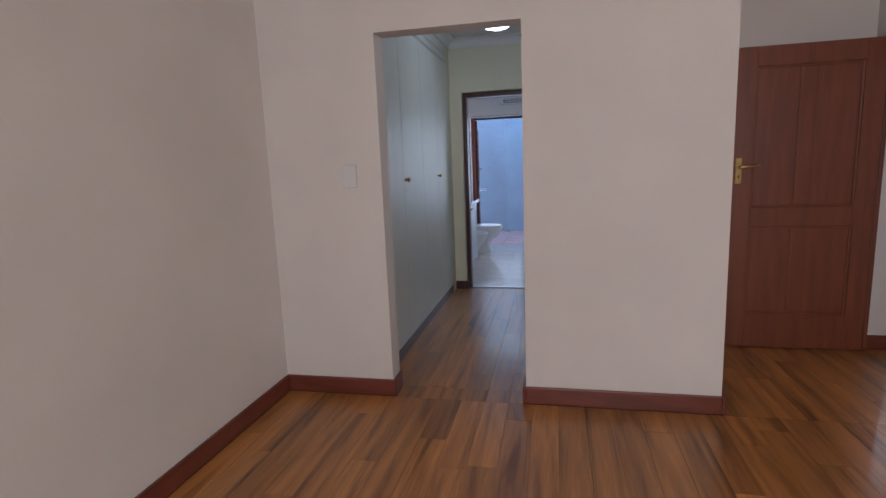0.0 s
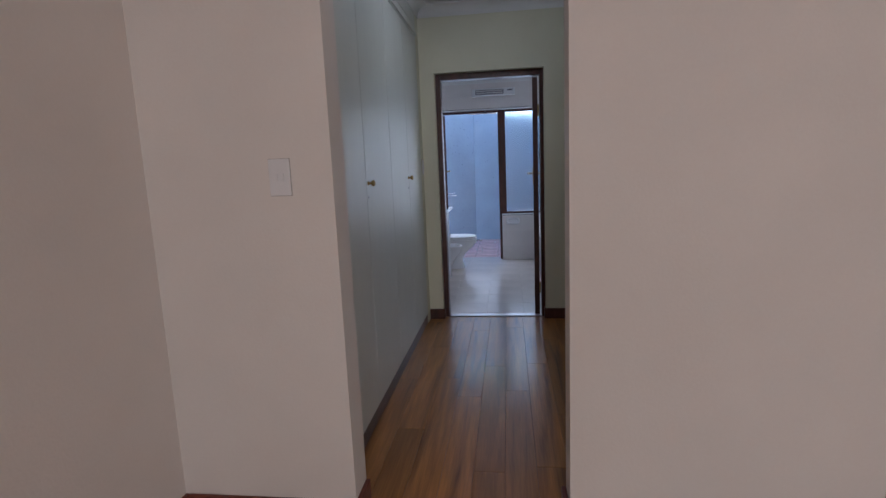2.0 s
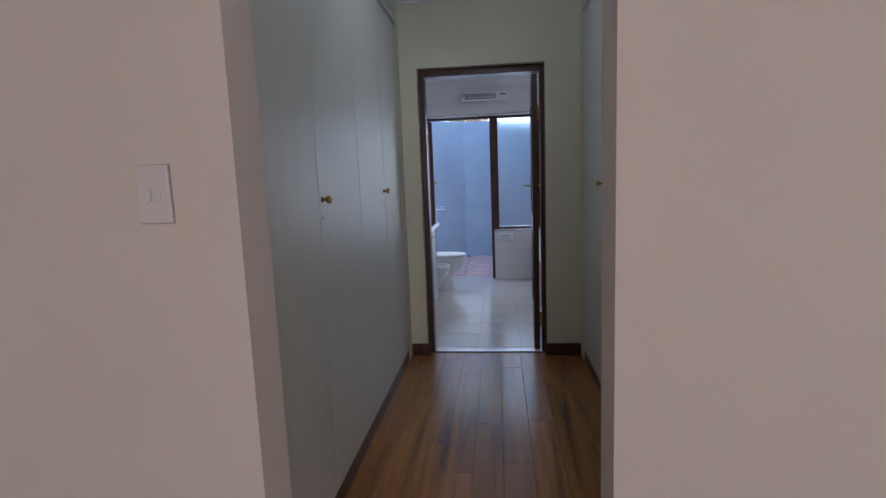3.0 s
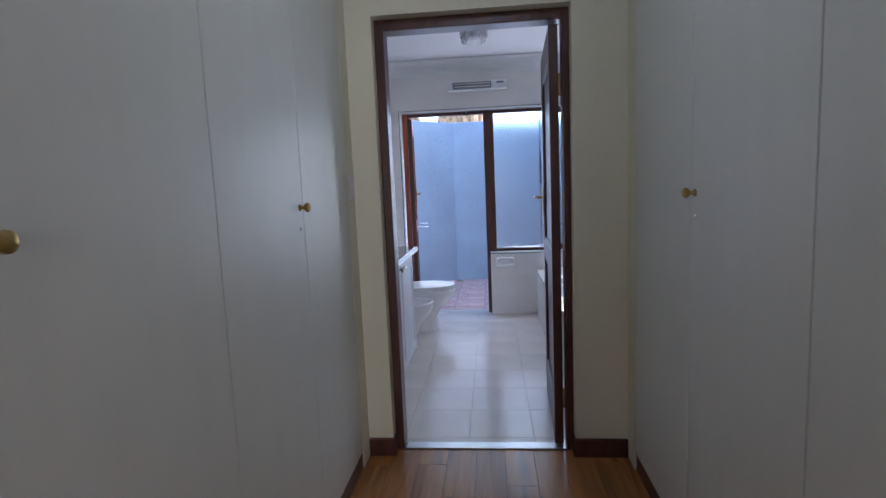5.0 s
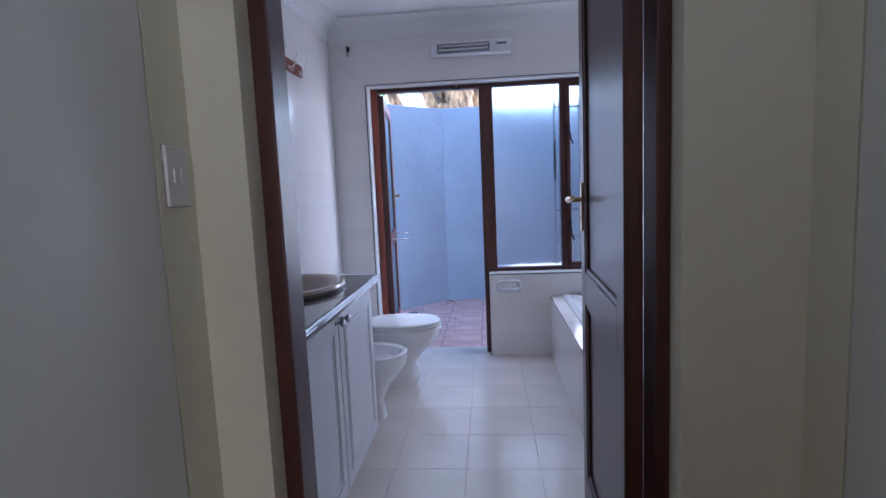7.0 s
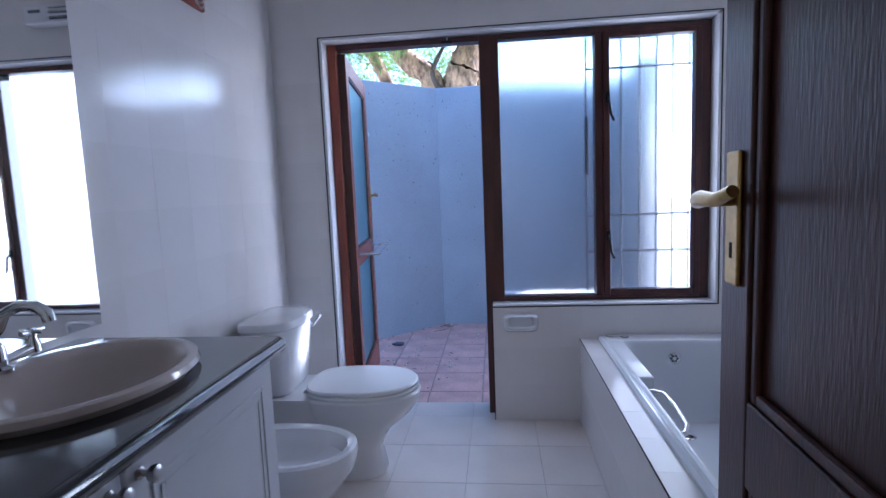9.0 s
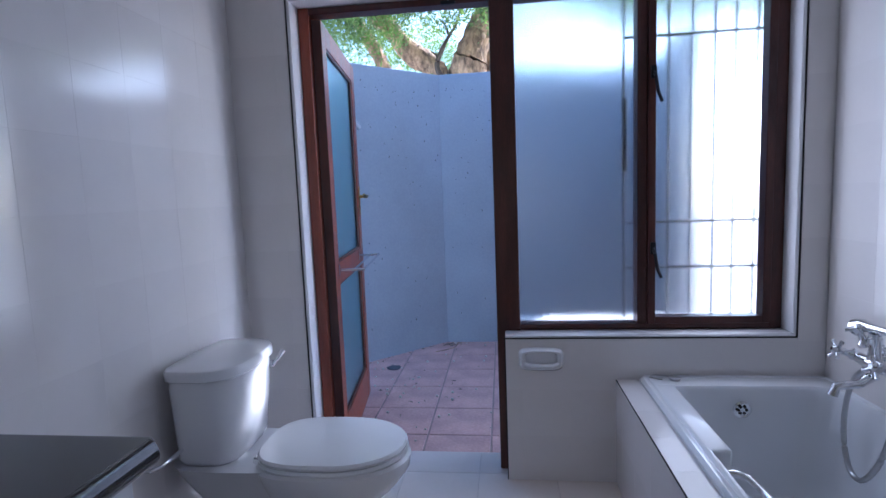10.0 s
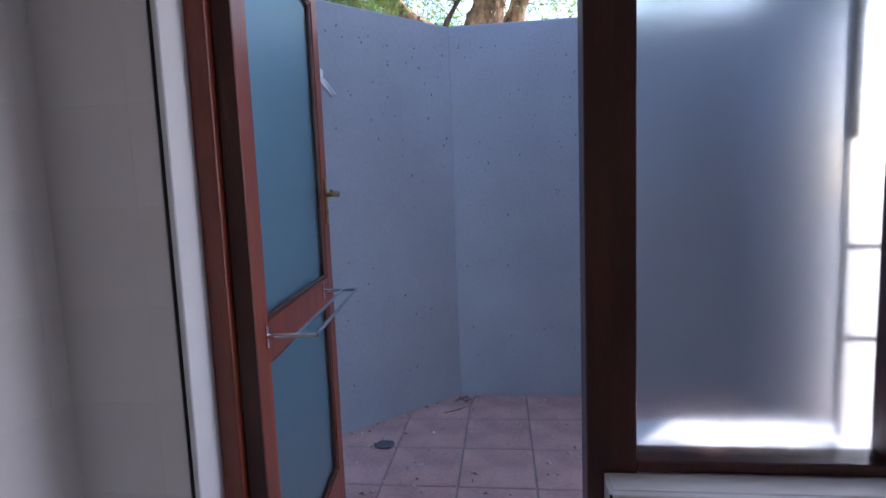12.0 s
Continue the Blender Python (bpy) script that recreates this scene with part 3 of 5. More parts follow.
sash = part("sash", boxes((-0.044, -0.012, FY0 - 0.008, FY1 - 0.02, 0.664, 2.022), (0.411, 0.443, FY0 - 0.008, FY1 - 0.02, 0.664, 2.022), (-0.012, 0.411, FY0 - 0.008, FY1 - 0.02, 0.664, 0.694), (-0.012, 0.411, FY0 - 0.008, FY1 - 0.02, 1.996, 2.022), r=0.004), M_WINWOOD, win, "red-brown timber casement")
for n, (a, b, c, d, par) in enumerate(((-0.580, -0.078, 0.658, 2.028, win), (-0.018, 0.417, 0.690, 2.002, sash))):
    p = part("pane", boxes((a, b, 8.838, 8.842, c, d)), M_FROST, par, "frosted glass pane")
    p.visible_shadow = False
for z in (0.93, 1.64):
    bm = tube(bmesh.new(), [(-0.022, FY0 - 0.01, z + 0.055), (-0.022, FY0 - 0.035, z + 0.035), (-0.012, FY0 - 0.035, z - 0.03), (0.004, FY0 - 0.03, z - 0.065)], 0.007, 8)
    box(bm, -0.034, -0.012, FY0 - 0.014, FY0 - 0.006, z + 0.03, z + 0.08)
    part("casement_fastener", bm, M_BLACK, sash, "black iron casement fastener", True)
part("window_sill", boxes((HALFX + 0.004, QX1 - 0.004, TY1 + 0.012, FY0 - 0.002, SILL - 0.012, SILL + 0.0035), r=0.003), M_PUTTY, win, "white glazed tile sill")
part("outer_sill", boxes((-0.64, QX1, FY1 + 0.001, OY + 0.09, SILL - 0.03, SILL + 0.012), r=0.004), M_PUTTY, win, "white outer sill")
TR = 0.015
part("tile_trim", boxes((QX0, QX0 + TR, TY1 - 0.006, FY0 + 0.02, 0, QZ), (QX0 + TR, QX1 - TR, TY1 - 0.006, FY0 + 0.02, QZ - 0.014, QZ), (QX1 - 0.014, QX1, TY1 - 0.006, FY0 + 0.02, SILL + 0.004, QZ - 0.014), (HALFX, QX1, TY1 - 0.006, TY1 + 0.011, SILL - 0.008, SILL + 0.002), r=0.0025, seg=1), M_PUTTY, win, "white glazed tile edging")
part("dark_bead", boxes((QX0 - 0.005, QX0 - 0.0005, TY1 - 0.007, TY1 - 0.001, 0, QZ + 0.004), (QX0, QX1, TY1 - 0.007, TY1 - 0.001, QZ + 0.0005, QZ + 0.004), (QX1 + 0.0005, QX1 + 0.005, TY1 - 0.007, TY1 - 0.001, SILL - 0.012, QZ + 0.004), (HALFX, QX1, TY1 - 0.007, TY1 - 0.001, SILL - 0.013, SILL - 0.0085), (HALFX - 0.005, HALFX - 0.0005, TY1 - 0.006, TY1 - 0.001, 0, SILL)), M_DARKGAP, win, "thin black edging line")
structure("half_wall_end", boxes((HALFX - 0.0005, HALFX + 0.03, TY1 + 0.0005, FY0 - 0.001, 0, SILL - 0.013)), M_PUTTY, "white tiled end of the low wall under the window", "wall")

guard = thing("burglar_bars", "grey painted steel burglar bars outside the window", "window bars", (0, 8.925, 0))
for z in (0.885, 1.085, 1.868):
    part("cross_bar", tube(bmesh.new(), [(-0.105, 0, z), (0.50, 0, z)], 0.0065, 8), M_BARS, guard, "", True)
part("lock_plate", boxes((-0.118, -0.100, -0.012, 0.012, 1.31, 1.62), r=0.004), M_BLACK, guard, "dark steel plate")
for x in (-0.108, -0.015, 0.077, 0.173, 0.264, 0.345, 0.431):
    part("upright", tube(bmesh.new(), [(x, 0.012, 0.66), (x, 0.012, 2.03)], 0.006, 8), M_BARS, guard, "", True)

# glazed door leaf standing open to the yard
leaf3 = thing("glazed_door", "red-brown timber door with frosted panes, standing open to the yard", "door", (-1.418, 8.825, 0.004), 97)
LW, LH, LT, LS = 0.85, 2.005, 0.042, 0.088
l3 = part("leaf", boxes((0, LS, -LT / 2, LT / 2, 0.008, LH), (LW - LS, LW, -LT / 2, LT / 2, 0.008, LH), r=0.003), M_REDWOOD, leaf3)
for a, b in ((0.008, 0.19), (0.835, 0.935), (LH - 0.095, LH)):
    part("rail", boxes((LS, LW - LS, -LT / 2 + 0.0006, LT / 2 - 0.0006, a, b), r=0.002, seg=1), M_REDWOOD, l3)
for a, b in ((0.19, 0.835), (0.935, LH - 0.095)):
    g = part("pane", boxes((LS - 0.006, LW - LS + 0.006, -0.0025, 0.0025, a - 0.006, b + 0.006)), M_FROSTLEAF, l3, "blue-green frosted glass pane")
    g.visible_shadow = False
    bm = bmesh.new()
    for s in (-1, 1):
        y0, y1 = sorted((s * 0.003, s * 0.016))
        for d in ((LS, LS + 0.012, y0, y1, a, b), (LW - LS - 0.012, LW - LS, y0, y1, a, b), (LS + 0.012, LW - LS - 0.012, y0, y1, a, a + 0.012), (LS + 0.012, LW - LS - 0.012, y0, y1, b - 0.012, b)):
            box(bm, *d)
    part("glazing_bead", bevelled(bm, 0.003, 1), M_DARKWOOD, l3, "dark timber glazing bead")
# dark strip on the leaf's edge stands for shade in the hinge gap
part("hinge_shade", boxes((-0.003, -0.0004, -LT / 2 + 0.001, LT / 2 - 0.001, 0.01, LH - 0.002)), M_WINWOOD, l3, "dark strip painting in the shade at the hinge edge")
lever_handle(l3, LW - 0.045, 1.24, LT, -1, M_BRASS, "brass lever handle on a back plate")
rack = thing("towel_rack", "chrome towel rack on the rail of the glazed door", "towel rack", (-1.418, 8.825, 0.004), 97)
for x in (0.065, 0.67):
    part("bracket", boxes((x - 0.006, x + 0.006, -LT / 2 - 0.006, -LT / 2 - 0.0005, 0.875, 0.93), r=0.002), M_CHROME, rack)
    part("arm", tube(bmesh.new(), [(x, -LT / 2 - 0.004, 0.903), (x, -LT / 2 - 0.122, 0.903)], 0.0065, 12), M_CHROME, rack, "", True)
for y in (-0.068, -0.117):
    part("rod", tube(bmesh.new(), [(0.065, -LT / 2 - 0.002 + y, 0.903), (0.67, -LT / 2 - 0.002 + y, 0.903)], 0.005, 10), M_CHROME, rack, "", True)
hk = thing("door_catch", "small dark metal catch under the door head", "catch", (-0.84, 8.79, 2.02))
part("plate", boxes((-0.03, 0.03, -0.01, 0.008, -0.004, 0.010), r=0.002), M_BLACK, hk)
part("pin", tube(bmesh.new(), [(0.0, 0.0, 0.0), (0.004, -0.006, 0.03), (0.0, -0.01, 0.055)], 0.004, 8), M_STEEL, hk, "", True)

# vanity
VX, VY0, VY1, VZ = -1.213, 6.062, 7.270, 0.842
van = thing("vanity_cabinet", "white vanity cabinet with moulded panel doors", "cabinet")
part("body", boxes((TX0 + 0.012, VX - 0.02, VY0, VY0 + 0.016, 0.10, VZ), (TX0 + 0.012, VX - 0.02, VY1 - 0.016, VY1, 0.10, VZ), (TX0 + 0.012, TX0 + 0.02, VY0 + 0.016, VY1 - 0.016, 0.10, VZ), (TX0 + 0.02, VX - 0.02, VY0 + 0.016, VY1 - 0.016, 0.10, 0.118), (VX - 0.036, VX - 0.02, VY0 + 0.016, VY1 - 0.016, VZ - 0.06, VZ)), M_VANITY, van)
part("plinth", boxes((TX0 + 0.012, VX - 0.06, VY0, VY1 - 0.02, 0.0, 0.099)), M_VANITY, van)
for a, b, kn in ((VY0 + 0.012, 6.712, 1), (6.722, VY1 - 0.005, -1)):
    d = part("door", boxes((VX - 0.0195, VX, a, b, 0.115, VZ - 0.012), r=0.004), M_VANITY, van)
    bm = bmesh.new()
    for i, (o, w, h) in enumerate(((0.055, 0.012, 0.004), (0.078, 0.010, 0.003))):
        z0, z1, y0, y1 = 0.115 + o, VZ - 0.012 - o, a + o, b - o
        for e in ((VX, VX + h, y0, y0 + w, z0, z1), (VX, VX + h, y1 - w, y1, z0, z1), (VX, VX + h, y0 + w, y1 - w, z0, z0 + w), (VX, VX + h, y0 + w, y1 - w, z1 - w, z1)):
            box(bm, *e)
    part("panel_moulding", bevelled(bm, 0.0014, 1), M_VANITY, d)
    knob(d, VX, (b - 0.03) if kn > 0 else (a + 0.03), 0.80, 1, M_STEEL)
top = thing("granite_worktop", "polished black granite worktop on the vanity", "worktop")
BASINS = (6.93, 6.405)


def slab_with_holes(x0, x1, y0, y1, z0, z1, holes):
    """A slab with oval cut-outs, its outer edge rounded."""
    bm = bmesh.new()
    loops = [[Vector(p) for p in ((x0, y0, z1), (x1, y0, z1), (x1, y1, z1), (x0, y1, z1))]] + holes
    edges = []
    for ring in loops:
        vs = [bm.verts.new(p) for p in ring]
        edges += [bm.edges.new((vs[k], vs[(k + 1) % len(vs)])) for k in range(len(vs))]
    bmesh.ops.triangle_fill(bm, use_beauty=True, use_dissolve=False, edges=edges)
    for f in [f for f in bm.faces if any((Vector((f.calc_center_median().x, f.calc_center_median().y)) - Vector((-1.475, cy))).length < 0.12 for cy in BASINS)]:
        bm.faces.remove(f)
    ret = bmesh.ops.extrude_face_region(bm, geom=bm.faces[:])
    for v in ret["geom"]:
        if isinstance(v, bmesh.types.BMVert):
            v.co.z = z0
    return bm


bm = slab_with_holes(TX0 + 0.011, -1.188, TY0 + 0.002, 7.278, VZ + 0.001, 0.884, [oval(-1.475, cy, 0.884, 0.205, 0.242, 40) for cy in BASINS])
part("slab", bm, M_GRANITE, top)
bm = tube(bmesh.new(), [(-1.189, TY0 + 0.002, 0.8635), (-1.189, 7.272, 0.8635), (-1.196, 7.279, 0.8635), (TX0 + 0.011, 7.279, 0.8635)], 0.0205, 14)
part("edge", bm, M_GRANITE, top, "rounded polished edge", True)


def basin(cy):
    """An oval drop-in basin with a rolled rim, its waste and overflow."""
    b = thing("wash_basin", "cream oval ceramic basin set in the black worktop", "basin", (-1.475, cy, 0.884), group="wash basins")
    bm = loft(bmesh.new(), [oval(0, 0, 0.0005, 0.215, 0.252, 48), oval(0, 0, 0.014, 0.226, 0.262, 48), oval(0, 0, 0.026, 0.222, 0.258, 48), oval(0, 0, 0.030, 0.210, 0.246, 48), oval(0.012, 0, 0.026, 0.186, 0.228, 48), oval(0.018, 0, 0.010, 0.168, 0.212, 48), oval(0.02, 0, -0.03, 0.150, 0.192, 48), oval(0.02, 0, -0.08, 0.120, 0.150, 48), oval(0.02, 0, -0.115, 0.075, 0.09, 48), oval(0.02, 0, -0.125, 0.025, 0.025, 48)], cap0=False)
    part("bowl", bm, M_BASIN, b, "", True)
    part("waste", lathe(bmesh.new(), [(0.024, -0.124), (0.024, -0.120), (0.016, -0.1205)], pose(0.02, 0, 0), 20), M_CHROME, b, "chrome waste", True)
    t = thing("basin_tap", "chrome swan-neck basin mixer with cross handles", "tap", (-1.66, cy + 0.02, 0.904), group="basin taps")
    bm = lathe(bmesh.new(), [(0.026, 0.0), (0.026, 0.008), (0.017, 0.014), (0.015, 0.05), (0.012, 0.06)], None, 18)
    part("body", bm, M_CHROME, t, "", True)
    pts = [(0.0, 0, 0.055), (0.004, 0, 0.09), (0.026, 0, 0.126), (0.066, 0, 0.143), (0.105, 0, 0.139), (0.124, 0, 0.126), (0.129, 0, 0.108)]
    part("spout", tube(bmesh.new(), pts, 0.012, 14, taper=[0.014, 0.013, 0.012, 0.012, 0.012, 0.0125, 0.013]), M_CHROME, t, "", True)
    for s in (-1, 1):
        bm = tube(bmesh.new(), [(0, s * 0.014, 0.02), (0, s * 0.075, 0.03)], 0.011, 12)
        lathe(bm, [(0.016, 0.0), (0.014, 0.02), (0.009, 0.03), (0.009, 0.052)], pose(0, s * 0.085, 0.02), 14)
        h = part("handle", bm, M_CHROME, t, "", True)
        bm = bmesh.new()
        tube(bm, [(-0.028, s * 0.085, 0.066), (0.028, s * 0.085, 0.066)], 0.006, 10)
        tube(bm, [(0, s * 0.085 - 0.028, 0.066), (0, s * 0.085 + 0.028, 0.066)], 0.006, 10)
        part("cross", bm, M_CHROME, h, "", True)


for cy in BASINS:
    basin(cy)
mir = thing("wall_mirror", "large frameless wall mirror over the vanity", "mirror")
part("mirror_glass", boxes((TX0 + 0.0105, TX0 + 0.0145, TY0 + 0.01, 7.362, 0.905, 2.30), r=0.001, seg=1), M_MIRROR, mir)

# toilet
def bow_front(bm):
    """Bows the room side of the cistern outwards and eases its two front corners back."""
    for v in bm.verts:
        if v.co.x > -1.62:
            v.co.x += 0.018 - 0.055 * min(1.0, abs(v.co.y - 0.028) / 0.19) ** 3


wc = thing("toilet", "white close-coupled toilet with closed lid", "toilet", (0, 8.205, 0))
bm = loft(bmesh.new(), [oval(-1.31, 0, 0.001, 0.175, 0.115, 36, 2.6), oval(-1.31, 0, 0.03, 0.172, 0.112, 36, 2.6), oval(-1.31, 0, 0.12, 0.155, 0.10, 36, 2.4), oval(-1.29, 0, 0.20, 0.18, 0.115, 36, 2.3), oval(-1.25, 0, 0.28, 0.235, 0.155, 36, 2.2), oval(-1.225, 0, 0.34, 0.255, 0.178, 36, 2.1, 3.0), oval(-1.225, 0, 0.375, 0.258, 0.182, 36, 2.1, 3.5), oval(-1.225, 0, 0.385, 0.250, 0.175, 36, 2.1, 3.5)])
part("bowl", bm, M_CERAMIC, wc, "", True)
bm = loft(bmesh.new(), [oval(-1.53, 0, 0.24, 0.16, 0.10, 28, 4), oval(-1.54, 0, 0.33, 0.20, 0.14, 28, 4), oval(-1.55, 0, 0.384, 0.21, 0.16, 28, 4)])
part("back_shelf", bm, M_CERAMIC, wc, "", True)
bm = loft(bmesh.new(), [oval(-1.635, 0.025, 0.386, 0.084, 0.150, 48, 6), oval(-1.632, 0.025, 0.41, 0.094, 0.165, 48, 6), oval(-1.626, 0.028, 0.53, 0.103, 0.176, 48, 6), oval(-1.622, 0.03, 0.66, 0.109, 0.187, 48, 6), oval(-1.622, 0.03, 0.678, 0.105, 0.183, 48, 6)])
bow_front(bm)
part("cistern", bm, M_CERAMIC, wc, "", True)
bm = loft(bmesh.new(), [oval(-1.621, 0.03, 0.6785, 0.114, 0.192, 48, 6), oval(-1.62, 0.03, 0.684, 0.119, 0.198, 48, 6), oval(-1.62, 0.03, 0.708, 0.119, 0.198, 48, 6), oval(-1.621, 0.03, 0.716, 0.114, 0.193, 48, 6), oval(-1.622, 0.03, 0.720, 0.095, 0.168, 48, 6), oval(-1.624, 0.03, 0.723, 0.05, 0.11, 48, 6)])
bow_front(bm)
part("cistern_lid", bm, M_CERAMIC, wc, "", True)
bm = loft(bmesh.new(), [oval(-1.22, 0, 0.387, 0.240, 0.178, 36, 2.1, 3.2), oval(-1.22, 0, 0.394, 0.247, 0.184, 36, 2.1, 3.2), oval(-1.22, 0, 0.404, 0.245, 0.182, 36, 2.1, 3.2)])
part("seat", bm, M_SEAT, wc, "", True)
bm = loft(bmesh.new(), [oval(-1.222, 0, 0.4065, 0.242, 0.180, 36, 2.1, 3.2), oval(-1.222, 0, 0.416, 0.246, 0.184, 36, 2.1, 3.2), oval(-1.222, 0, 0.424, 0.240, 0.178, 36, 2.1, 3.2), oval(-1.222, 0, 0.429, 0.20, 0.14, 36, 2.1, 3.2), oval(-1.222, 0, 0.431, 0.08, 0.06, 36, 2.1, 3.2)])
part("lid", bm, M_SEAT, wc, "", True)
for s in (-1, 1):
    part("hinge", tube(bmesh.new(), [(-1.455, s * 0.085 - 0.03, 0.402), (-1.455, s * 0.085 + 0.03, 0.402)], 0.012, 12), M_CHROME, wc, "chrome seat hinge", True)
bm = tube(bmesh.new(), [(-1.545, 0.160, 0.638), (-1.502, 0.160, 0.638)], 0.013, 12)
tube(bm, [(-1.505, 0.156, 0.637), (-1.495, 0.178, 0.648), (-1.488, 0.214, 0.668)], 0.007, 10, taper=[0.009, 0.007, 0.010])
part("flush_lever", bm, M_CHROME, wc, "chrome flush lever", True)

bd = thing("bidet", "white ceramic bidet beside the toilet", "bidet", (0, 7.665, 0))
bm = loft(bmesh.new(), [oval(-1.42, 0, 0.001, 0.17, 0.105, 36, 2.6), oval(-1.42, 0, 0.10, 0.155, 0.095, 36, 2.4), oval(-1.40, 0, 0.20, 0.19, 0.12, 36, 2.3), oval(-1.385, 0, 0.30, 0.255, 0.168, 36, 2.2), oval(-1.38, 0, 0.355, 0.265, 0.18, 36, 2.2, 3), oval(-1.38, 0, 0.378, 0.262, 0.178, 36, 2.2, 3), oval(-1.38, 0, 0.384, 0.25, 0.166, 36, 2.2, 3), oval(-1.365, 0, 0.378, 0.215, 0.135, 36, 2.2), oval(-1.365, 0, 0.33, 0.195, 0.118, 36, 2.2), oval(-1.365, 0, 0.29, 0.10, 0.06, 36, 2.2)])
part("bowl", bm, M_CERAMIC, bd, "", True)
bm = boxes((TX0 + 0.012, -1.60, -0.10, 0.10, 0.12, 0.37), r=0.02, seg=3)
part("back_block", bm, M_CERAMIC, bd, "", True)
bm = lathe(bmesh.new(), [(0.02, 0.0), (0.016, 0.03), (0.012, 0.05)], pose(-1.60, 0, 0.382), 14)
tube(bm, [(-1.60, 0, 0.425), (-1.54, 0, 0.44), (-1.515, 0, 0.425)], 0.009, 10)
part("tap", bm, M_CHROME, bd, "chrome bidet tap", True)
rh = thing("toilet_roll_holder", "chrome toilet roll holder on the tiled wall", "roll holder", (TX0 + 0.011, 7.93, 0.45))
part("plate", boxes((0, 0.008, -0.03, 0.03, -0.03, 0.03), r=0.003), M_CHROME, rh)
part("arm", tube(bmesh.new(), [(0.006, 0, 0), (0.06, 0, 0), (0.075, 0.02, 0), (0.075, 0.13, 0)], 0.007, 10), M_CHROME, rh, "", True)

# bath in its tiled surround
HX, HZ, HY0 = -0.190, 0.450, 6.96
structure("bath_surround", boxes((HX + 0.0014, -0.035, HY0, TY1 - 0.0085, 0, HZ - 0.0014), (-0.035, TX1 - 0.01, HY0, HY0 + 0.05, 0, HZ - 0.0014)), M_GROUT, "white tiled side of the built-in bath", "bath surround")
part("edge_bead", boxes((HX - 0.0012, HX + 0.0025, HY0, TY1 - 0.009, HZ - 0.003, HZ + 0.0008)), M_DARKGAP, bpy.data.objects["bath_surround"], "thin black tile edge")
bath = thing("bathtub", "white built-in bathtub with a rounded rim", "bathtub")


def rrect(x0, x1, y0, y1, z, r, n=6):
    out = []
    for cx, cy, a0 in ((x1 - r, y1 - r, 0), (x0 + r, y1 - r, 90), (x0 + r, y0 + r, 180), (x1 - r, y0 + r, 270)):
        for k in range(n + 1):
            a = radians(a0 + 90 * k / n)
            out.append(Vector((cx + r * math.cos(a), cy + r * math.sin(a), z)))
    return out


bx0, bx1, by0, by1 = -0.102, TX1 - 0.012, 7.02, TY1 - 0.010
ix0, ix1, iy0, iy1 = -0.045, 0.575, 7.13, 8.585
bm = loft(bmesh.new(), [rrect(bx0, bx1, by0, by1, HZ + 0.001, 0.03), rrect(bx0, bx1, by0, by1, HZ + 0.012, 0.03), rrect(bx0 + 0.010, bx1 - 0.004, by0 + 0.010, by1 - 0.006, HZ + 0.022, 0.03), rrect(bx0 + 0.020, bx1 - 0.008, by0 + 0.020, by1 - 0.012, HZ + 0.021, 0.03), rrect(bx0 + 0.030, bx1 - 0.012, by0 + 0.030, by1 - 0.02, HZ + 0.016, 0.03), rrect(bx0 + 0.038, bx1 - 0.016, by0 + 0.04, by1 - 0.03, HZ + 0.022, 0.04), rrect(ix0 - 0.008, ix1 + 0.008, iy0 - 0.008, iy1 + 0.008, HZ + 0.021, 0.09), rrect(ix0, ix1, iy0, iy1, HZ + 0.008, 0.10), rrect(ix0 + 0.02, ix1 - 0.015, iy0 + 0.06, iy1 - 0.015, 0.30, 0.12), rrect(ix0 + 0.05, ix1 - 0.04, iy0 + 0.18, iy1 - 0.04, 0.13, 0.12), rrect(ix0 + 0.08, ix1 - 0.07, iy0 + 0.26, iy1 - 0.08, 0.085, 0.10), rrect(ix0 + 0.17, ix1 - 0.16, iy0 + 0.5, iy1 - 0.35, 0.08, 0.05)], cap0=False)
part("shell", bm, M_ACRYL, bath, "", True)


def grate(parent, m, r):
    g = part("waste", lathe(bmesh.new(), [(r, 0), (r, 0.003), (r * 0.8, 0.006), (r * 0.72, 0.004)], m, 24), M_CHROME, parent, "round chrome waste grate", True)
    bm = bmesh.new()
    for k in range(6):
        a = k * math.pi / 3
        lathe(bm, [(r * 0.17, 0.0042), (r * 0.17, 0.0062)], m @ pose(r * 0.42 * math.cos(a), r * 0.42 * math.sin(a), 0), 8)
    part("grate_hole", bm, M_DARKGAP, g)


grate(bath, pose(0.245, iy1 - 0.009, 0.385, 93, 0, 0), 0.034)
grate(bath, pose(0.245, 8.36, 0.082), 0.03)
bm = tube(bmesh.new(), [(-0.045, 8.03, 0.43), (-0.01, 8.03, 0.432), (0.02, 8.01, 0.43), (0.035, 7.93, 0.42), (0.035, 7.80, 0.40), (0.015, 7.76, 0.39), (-0.03, 7.755, 0.385)], 0.010, 12)
part("grip", bm, M_CHROME, bath, "chrome grip bar", True)
bm = bmesh.new()
box(bm, ix0 - 0.02, ix0 + 0.052, 8.08, 8.60, HZ - 0.10, HZ + 0.0225)
part("arm_rest", bevelled(bm, 0.008, 3), M_ACRYL, bath, "", True)
plug = thing("bath_plug", "bath plug and fine chain lying on the bath corner", "plug", (-0.035, 8.645, HZ + 0.0225))
part("plug", lathe(bmesh.new(), [(0.02, 0.0), (0.023, 0.01), (0.012, 0.014)], pose(0.06, 0.01, 0), 18), M_STEEL, plug, "", True)
